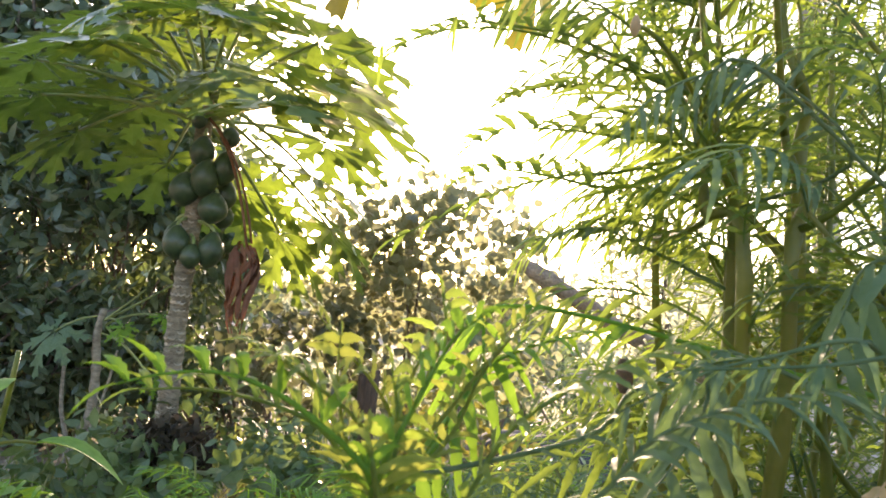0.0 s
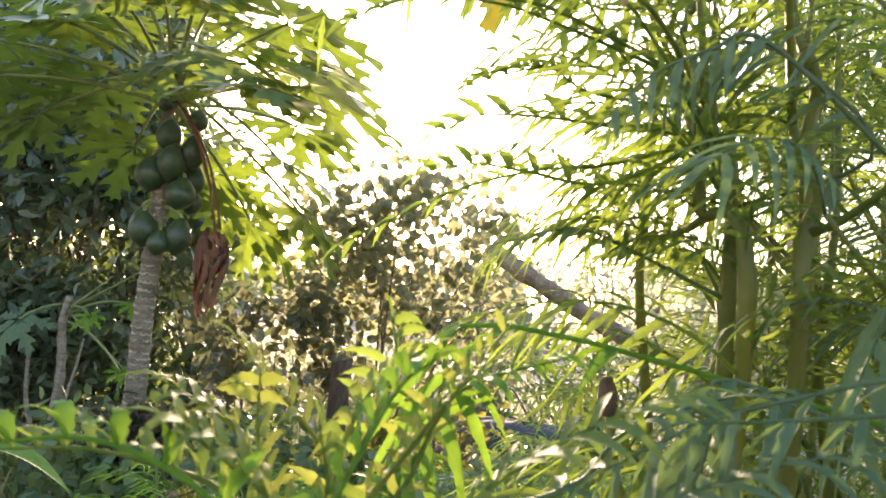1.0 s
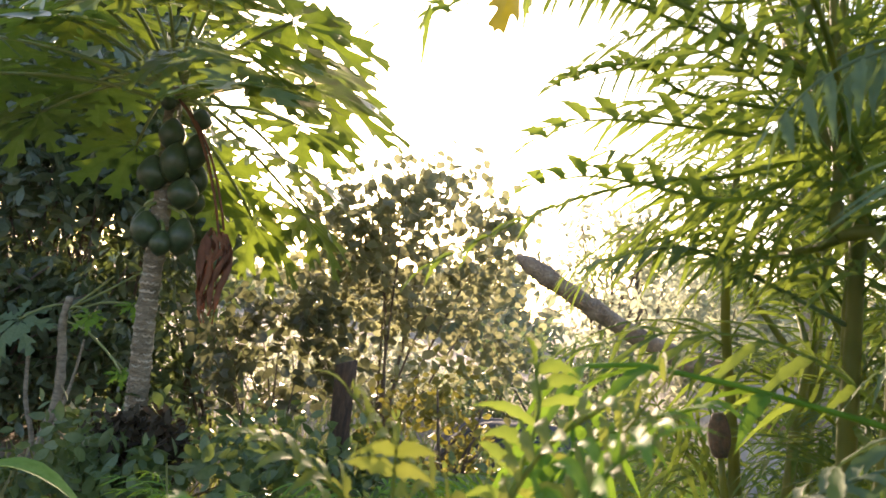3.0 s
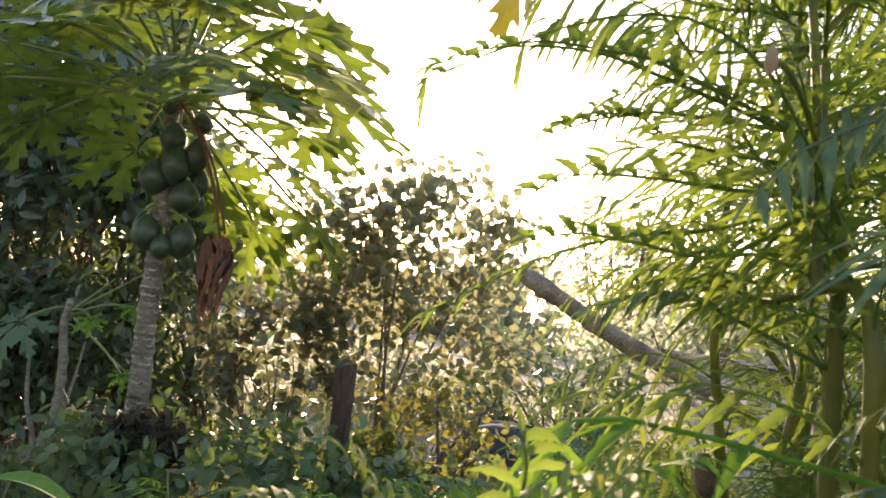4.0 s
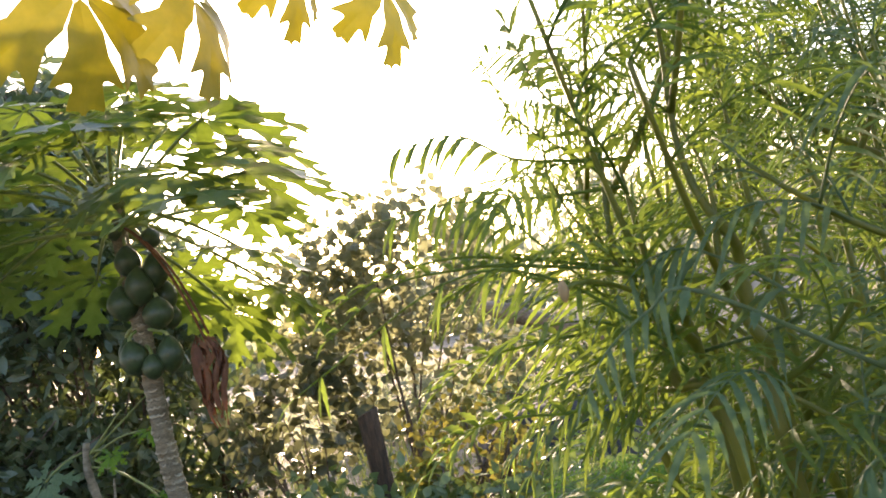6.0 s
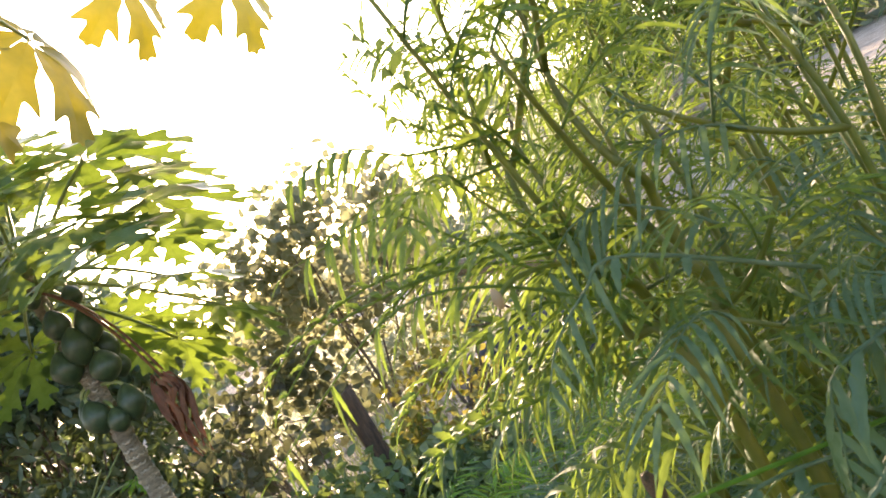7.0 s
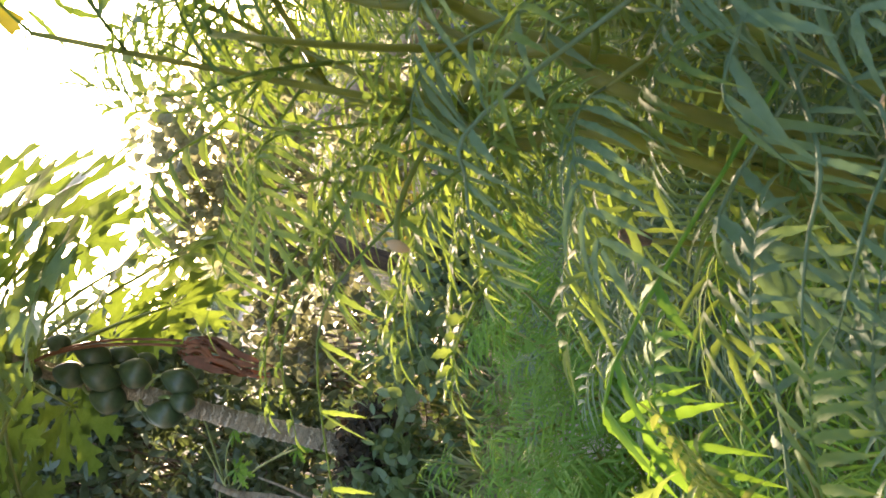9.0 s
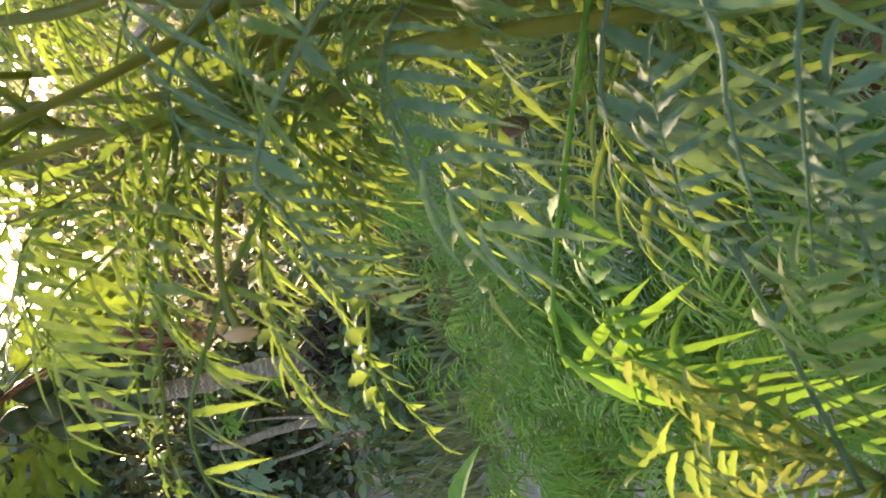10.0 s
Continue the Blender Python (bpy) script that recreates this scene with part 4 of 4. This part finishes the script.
add_fronds([(0.15, 0.76, GZ - 0.02), (0.135, 0.75, 0.3), (0.118, 0.738, 0.604), (0.102, 0.722, 0.65), (0.10, 0.73, 0.70)], [
    ([(0.095, 0.698, 0.637), (0.061, 0.669, 0.662), (0.031, 0.67, 0.668), (-0.017, 0.674, 0.645)], 9, 0.015, 0.0011, MARIGOLD, -0.9),
    ([(0.088, 0.705, 0.705), (0.074, 0.705, 0.723), (0.067, 0.704, 0.747)], 10, 0.02, 0.0022, MARIGOLD, 0.2),
    ([(0.112, 0.732, 0.659), (0.094, 0.736, 0.697), (0.07, 0.74, 0.722), (0.062, 0.743, 0.745)], 12, 0.02, 0.0022, MARIGOLD, 0.1),
    ([(0.089, 0.722, 0.648), (0.066, 0.726, 0.676), (0.048, 0.729, 0.695), (0.013, 0.731, 0.695)], 14, 0.022, 0.0014, MARIGOLD, -0.9),
    ([(0.134, 0.688, 0.638), (0.111, 0.692, 0.661), (0.094, 0.693, 0.663), (0.079, 0.693, 0.652)], 10, 0.022, 0.0016, MARIGOLD_BLUE, -0.8),
    ([(0.052, 0.706, 0.67), (0.035, 0.706, 0.672), (0.013, 0.706, 0.671), (-0.01, 0.707, 0.658)], 10, 0.009, 0.0020, MARIGOLD, 1.2),
    ([(0.07, 0.756, 0.663), (0.053, 0.756, 0.67), (0.031, 0.756, 0.664)], 9, 0.013, 0.0022, MARIGOLD, 0.3),
    ([(0.073, 0.719, 0.632), (0.051, 0.719, 0.627), (0.027, 0.72, 0.617), (-0.002, 0.721, 0.598)], 12, 0.014, 0.0022, MARIGOLD, 0.3),
    ([(0.075, 0.718, 0.643), (0.054, 0.718, 0.643), (0.034, 0.718, 0.641), (0.021, 0.718, 0.634)], 9, 0.018, 0.0024, MARIGOLD, 0.6),
    ([(0.07, 0.763, 0.712), (0.048, 0.762, 0.726), (0.023, 0.762, 0.725)], 10, 0.018, 0.0020, MARIGOLD, -0.4),
    ([(0.072, 0.764, 0.696), (0.051, 0.764, 0.703), (0.025, 0.764, 0.7)], 10, 0.018, 0.0020, MARIGOLD, -0.5),
    ([(0.07, 0.7, 0.623), (0.046, 0.7, 0.623), (0.032, 0.7, 0.623), (0.02, 0.7, 0.619)], 9, 0.013, 0.0026, MARIGOLD, 1.2),
    ([(0.067, 0.756, 0.672), (0.054, 0.756, 0.67), (0.041, 0.757, 0.666), (0.027, 0.757, 0.659)], 9, 0.013, 0.0022, MARIGOLD, 0.8),
    ([(0.086, 0.741, 0.61), (0.068, 0.74, 0.614), (0.047, 0.741, 0.607)], 8, 0.018, 0.0026, MARIGOLD_BLUE, 0.1),
    ([(0.058, 0.724, 0.672), (0.033, 0.723, 0.677), (0.007, 0.722, 0.674), (-0.011, 0.723, 0.666)], 10, 0.011, 0.0019, MARIGOLD, 0.6)])
add_fronds([(0.16, 0.70, GZ - 0.02), (0.155, 0.69, 0.3), (0.15, 0.68, 0.55), (0.145, 0.67, 0.62)], [
    ([(0.125, 0.615, 0.582), (0.104, 0.615, 0.576), (0.089, 0.615, 0.573), (0.072, 0.615, 0.57)], 5, 0.013, 0.0015, MARIGOLD_BLUE, -0.5),
    ([(0.115, 0.63, 0.582), (0.096, 0.63, 0.576), (0.079, 0.63, 0.569), (0.062, 0.63, 0.558)], 9, 0.014, 0.0014, MARIGOLD_BLUE, -0.4),
    ([(0.095, 0.66, 0.652), (0.081, 0.66, 0.649), (0.068, 0.66, 0.641), (0.06, 0.66, 0.631)], 8, 0.012, 0.0017, MARIGOLD_BLUE, -0.6),
    ([(0.141, 0.644, 0.606), (0.122, 0.645, 0.602), (0.116, 0.644, 0.588), (0.112, 0.644, 0.575)], 8, 0.024, 0.0027, MARIGOLD_BLUE, -0.4),
    ([(0.042, 0.683, 0.581), (0.032, 0.674, 0.56), (0.019, 0.664, 0.535), (0.005, 0.65, 0.502)], 13, 0.022, 0.0024, MARIGOLD_FRESH, -0.2),
    ([(0.097, 0.67, 0.576), (0.092, 0.664, 0.561), (0.084, 0.657, 0.546), (0.065, 0.646, 0.523)], 10, 0.022, 0.0026, MARIGOLD_BLUE, -0.3)])
add_fronds([(0.012, 0.66, GZ - 0.02), (0.012, 0.65, 0.3), (0.012, 0.63, 0.535)], [
    ([(0.011, 0.6, 0.543), (-0.002, 0.6, 0.552), (-0.012, 0.6, 0.556), (-0.021, 0.6, 0.557), (-0.031, 0.6, 0.555), (-0.039, 0.6, 0.552)], 7, 0.016, 0.0017, MARIGOLD_FRESH, 1.8),
    ([(0.013, 0.63, 0.547), (0.016, 0.63, 0.561), (0.021, 0.63, 0.57), (0.028, 0.63, 0.576)], 11, 0.014, 0.0017, MARIGOLD_SUNLIT, 0.4),
    ([(0.003, 0.63, 0.543), (-0.001, 0.63, 0.556), (-0.002, 0.63, 0.566)], 9, 0.013, 0.0017, MARIGOLD_SUNLIT, 0.4),
    ([(0.018, 0.64, 0.541), (0.026, 0.64, 0.554), (0.033, 0.64, 0.566), (0.039, 0.64, 0.573)], 11, 0.014, 0.0017, MARIGOLD_SUNLIT, 0.4),
    ([(0.013, 0.604, 0.539), (0.009, 0.603, 0.55), (-0.001, 0.602, 0.557), (-0.008, 0.601, 0.561)], 11, 0.0184, 0.0016, MARIGOLD_SUNLIT, 0.5),
    ([(0.012, 0.609, 0.538), (0.019, 0.607, 0.558), (0.024, 0.607, 0.57), (0.029, 0.606, 0.575)], 12, 0.0184, 0.0016, MARIGOLD_FRESH, 0.5),
    ([(0.029, 0.615, 0.535), (0.038, 0.613, 0.553), (0.055, 0.613, 0.567), (0.07, 0.613, 0.575)], 13, 0.0207, 0.0016, MARIGOLD, 0.2),
    ([(0.052, 0.615, 0.538), (0.067, 0.614, 0.555), (0.083, 0.614, 0.564), (0.101, 0.614, 0.57)], 13, 0.0207, 0.0016, MARIGOLD_BLUE, 0.2),
    ([(0.026, 0.655, 0.544), (0.031, 0.654, 0.559), (0.037, 0.653, 0.57), (0.044, 0.652, 0.582)], 12, 0.0161, 0.0016, MARIGOLD_SUNLIT, 0.6),
    ([(0.015, 0.614, 0.534), (0.015, 0.613, 0.55), (0.012, 0.612, 0.562)], 10, 0.0161, 0.0016, MARIGOLD, 0.4),
    ([(0.028, 0.68, 0.547), (0.032, 0.679, 0.56), (0.045, 0.678, 0.569), (0.06, 0.678, 0.575)], 12, 0.0207, 0.0016, MARIGOLD_FRESH, 0.3),
    ([(-0.0, 0.621, 0.545), (-0.013, 0.62, 0.55), (-0.028, 0.62, 0.551), (-0.042, 0.62, 0.549)], 11, 0.0150, 0.0016, MARIGOLD, 1.3),
    ([(0.013, 0.651, 0.541), (0.007, 0.65, 0.553), (-0.004, 0.65, 0.563), (-0.012, 0.649, 0.571)], 11, 0.0170, 0.0016, MARIGOLD_SUNLIT, 0.5),
    ([(0.013, 0.651, 0.541), (0.018, 0.65, 0.557), (0.021, 0.649, 0.571), (0.019, 0.648, 0.58)], 11, 0.0160, 0.0016, MARIGOLD, 0.6),
    ([(-0.002, 0.655, 0.54), (-0.01, 0.655, 0.551), (-0.018, 0.654, 0.556), (-0.028, 0.654, 0.56)], 10, 0.0170, 0.0016, MARIGOLD_SUNLIT, 0.4),
    ([(0.06, 0.655, 0.549), (0.07, 0.654, 0.562), (0.086, 0.653, 0.571), (0.103, 0.653, 0.576)], 11, 0.0180, 0.0016, MARIGOLD_BLUE, 0.2)])
add_fronds([(0.19, 0.73, GZ - 0.02), (0.18, 0.71, 0.3), (0.165, 0.69, 0.50)], [
    ([(0.155, 0.675, 0.53), (0.14, 0.66, 0.55), (0.125, 0.65, 0.53)], 5, 0.018, 0.0026, DRY_LEAFLET, -0.9),
    ([(0.16, 0.68, 0.48), (0.13, 0.67, 0.50), (0.10, 0.66, 0.47)], 5, 0.016, 0.0024, DRY_LEAFLET, -0.6)])


def dry_bud():
    """A dried pale flower bud on its own short stalk."""
    p = Vector((0.06, 0.659, 0.659))
    s = Shape()
    n, m = 6, 8
    for i in range(n + 1):
        u = i / n
        r = 0.0015 * math.sin(math.pi * (0.05 + 0.9 * u)) ** 0.7
        s.v += [p + Vector((r * math.cos(6.283 * k / m), r * math.sin(6.283 * k / m), 0.006 * (u - 0.5))) for k in range(m)]
    for i in range(n):
        for k in range(m):
            a, c = i * m + k, i * m + (k + 1) % m
            s.f.append((a, c, c + m, a + m))
    bud = thing("dry_flower_bud", (0.10, 0.72, 0.64), "pale dried marigold bud on a thin stalk", "flower")
    for name, shape, mat in (("bud", s, PETAL), ("stalk", Shape().tube(bend((0.105, 0.724, 0.645), (0.07, 0.67, 0.665), p, 8), 0.0008, 5), STEM)):
        ob = part(name, shape, mat, bud)
        ob.matrix_parent_inverse = Matrix.Translation(-bud.location)


dry_bud()


def closed_bud():
    """A closed brown-green flower bud on a leaning stalk."""
    tip, foot, root = Vector((0.084, 0.74, 0.569)), Vector((0.086, 0.74, 0.557)), Vector((0.125, 0.745, 0.45))
    bud = thing("flower_bud", root, "closed brown-green marigold bud on a green stalk", "flower")
    line = [foot.lerp(tip, i / 8) for i in range(9)]
    shape = Shape().tube(line, [0.0012 + 0.0020 * math.sin(math.pi * (0.1 + 0.85 * i / 8)) ** 0.8 for i in range(9)], 10)
    for name, s, mat in (("bud", shape, BUD), ("stalk", Shape().tube(bend(root, (0.095, 0.742, 0.52), foot, 10), [0.0016 - 0.00006 * i for i in range(10)], 6), STEM)):
        ob = part(name, s, mat, bud)
        ob.matrix_parent_inverse = Matrix.Translation(-bud.location)


closed_bud()


def dry_flower():
    """A withered brown flower head with ragged petals."""
    root, top = Vector((0.135, 0.76, 0.25)), Vector((0.095, 0.752, 0.402))
    flower = thing("dry_flower", root, "withered brown marigold flower head with ragged petals", "flower")
    n = 90
    way = rng.normal(size=(n, 3))
    way /= np.linalg.norm(way, axis=1)[:, None]
    head = scattered(Shape(), way * rng.uniform(0.003, 0.011, n)[:, None] + np.array(top), 0.012, 0.35, 0.1)
    for name, s, mat in (("flower_head", head, DEAD_LEAF), ("stalk", Shape().tube(bend(root, (0.11, 0.755, 0.34), top, 10), [0.0022 - 0.0001 * i for i in range(10)], 6), STEM)):
        ob = part(name, s, mat, flower)
        ob.matrix_parent_inverse = Matrix.Translation(-flower.location)


dry_flower()


# ---- house corner and bush-shade mound behind the plants ----
def house_wall():
    """The end wall of a low plastered outhouse, with a dark sheet roof."""
    base = Vector((2.6, 5.6, GZ))
    house = thing("outhouse", base, "low outhouse with pale grey plastered wall", "building")

    def slab(name, x0, x1, y0, y1, z0, z1, mat, label="", slope=0.0):
        s = Shape()
        n = 6
        for face in (0, 1):
            for j in range(n + 1):
                for i in range(n + 1):
                    u, v = i / n, j / n
                    bump = 0.006 * noise.noise(Vector((u * 5, v * 5, face)))
                    s.v.append((x0 + (x1 - x0) * u - base.x, (y1 if face else y0) + bump - base.y, z0 + (z1 - z0) * v + slope * u - base.z))
        k = (n + 1) ** 2
        for j in range(n):
            for i in range(n):
                a = j * (n + 1) + i
                s.f += [(a, a + 1, a + n + 2, a + n + 1), (a + k, a + n + 1 + k, a + n + 2 + k, a + 1 + k)]
        ring = [i for i in range(n)] + [n + (n + 1) * j for j in range(n)] + [(n + 1) * n + n - i for i in range(n)] + [(n + 1) * (n - j) for j in range(n)]
        for q in range(len(ring)):
            a, b = ring[q], ring[(q + 1) % len(ring)]
            s.f.append((a, a + k, b + k, b))
        return part(name, s, mat, house, label, smooth=False)

    slab("wall", 1.75, 2.35, 5.0, 5.15, GZ - 0.05, 0.50, PLASTER)
    slab("wall", 2.20, 2.35, 5.154, 7.0, GZ - 0.05, 0.50, PLASTER)
    slab("wall", 1.75, 1.90, 5.154, 7.0, GZ - 0.05, 0.50, PLASTER)
    slab("roof", 1.68, 2.42, 4.9, 7.1, 0.504, 0.535, ROOF_AND_BUSH_SHADE, "dark sheet roof")


house_wall()


def tarpaulin():
    """Bush shade built as a rounded dark mound with soft folds."""
    s = Shape()
    n, m = 14, 32
    for i in range(n + 1):
        u = i / n
        for k in range(m):
            a = 2 * math.pi * k / m
            r = math.sin(u * math.pi / 2) ** 0.6
            fold = 1 + 0.05 * u * math.sin(7 * a + 2 * u) + 0.05 * noise.noise(Vector((2 * math.cos(a), 2 * math.sin(a), 2 * u)))
            s.v.append((0.42 * r * fold * math.cos(a), 0.30 * r * fold * math.sin(a), 0.33 * math.cos(u * math.pi / 2) ** 0.8 * fold - 0.012))
    for i in range(n):
        for k in range(m):
            a, b = i * m + k, i * m + (k + 1) % m
            s.f.append((a, a + m, b + m, b))
    ob = tagged(part("tarpaulin", s, ROOF_AND_BUSH_SHADE), "dark grey mound standing in for the shade under a bush", "tarpaulin")
    ob.location = (0.5, 4.5, GZ)


tarpaulin()
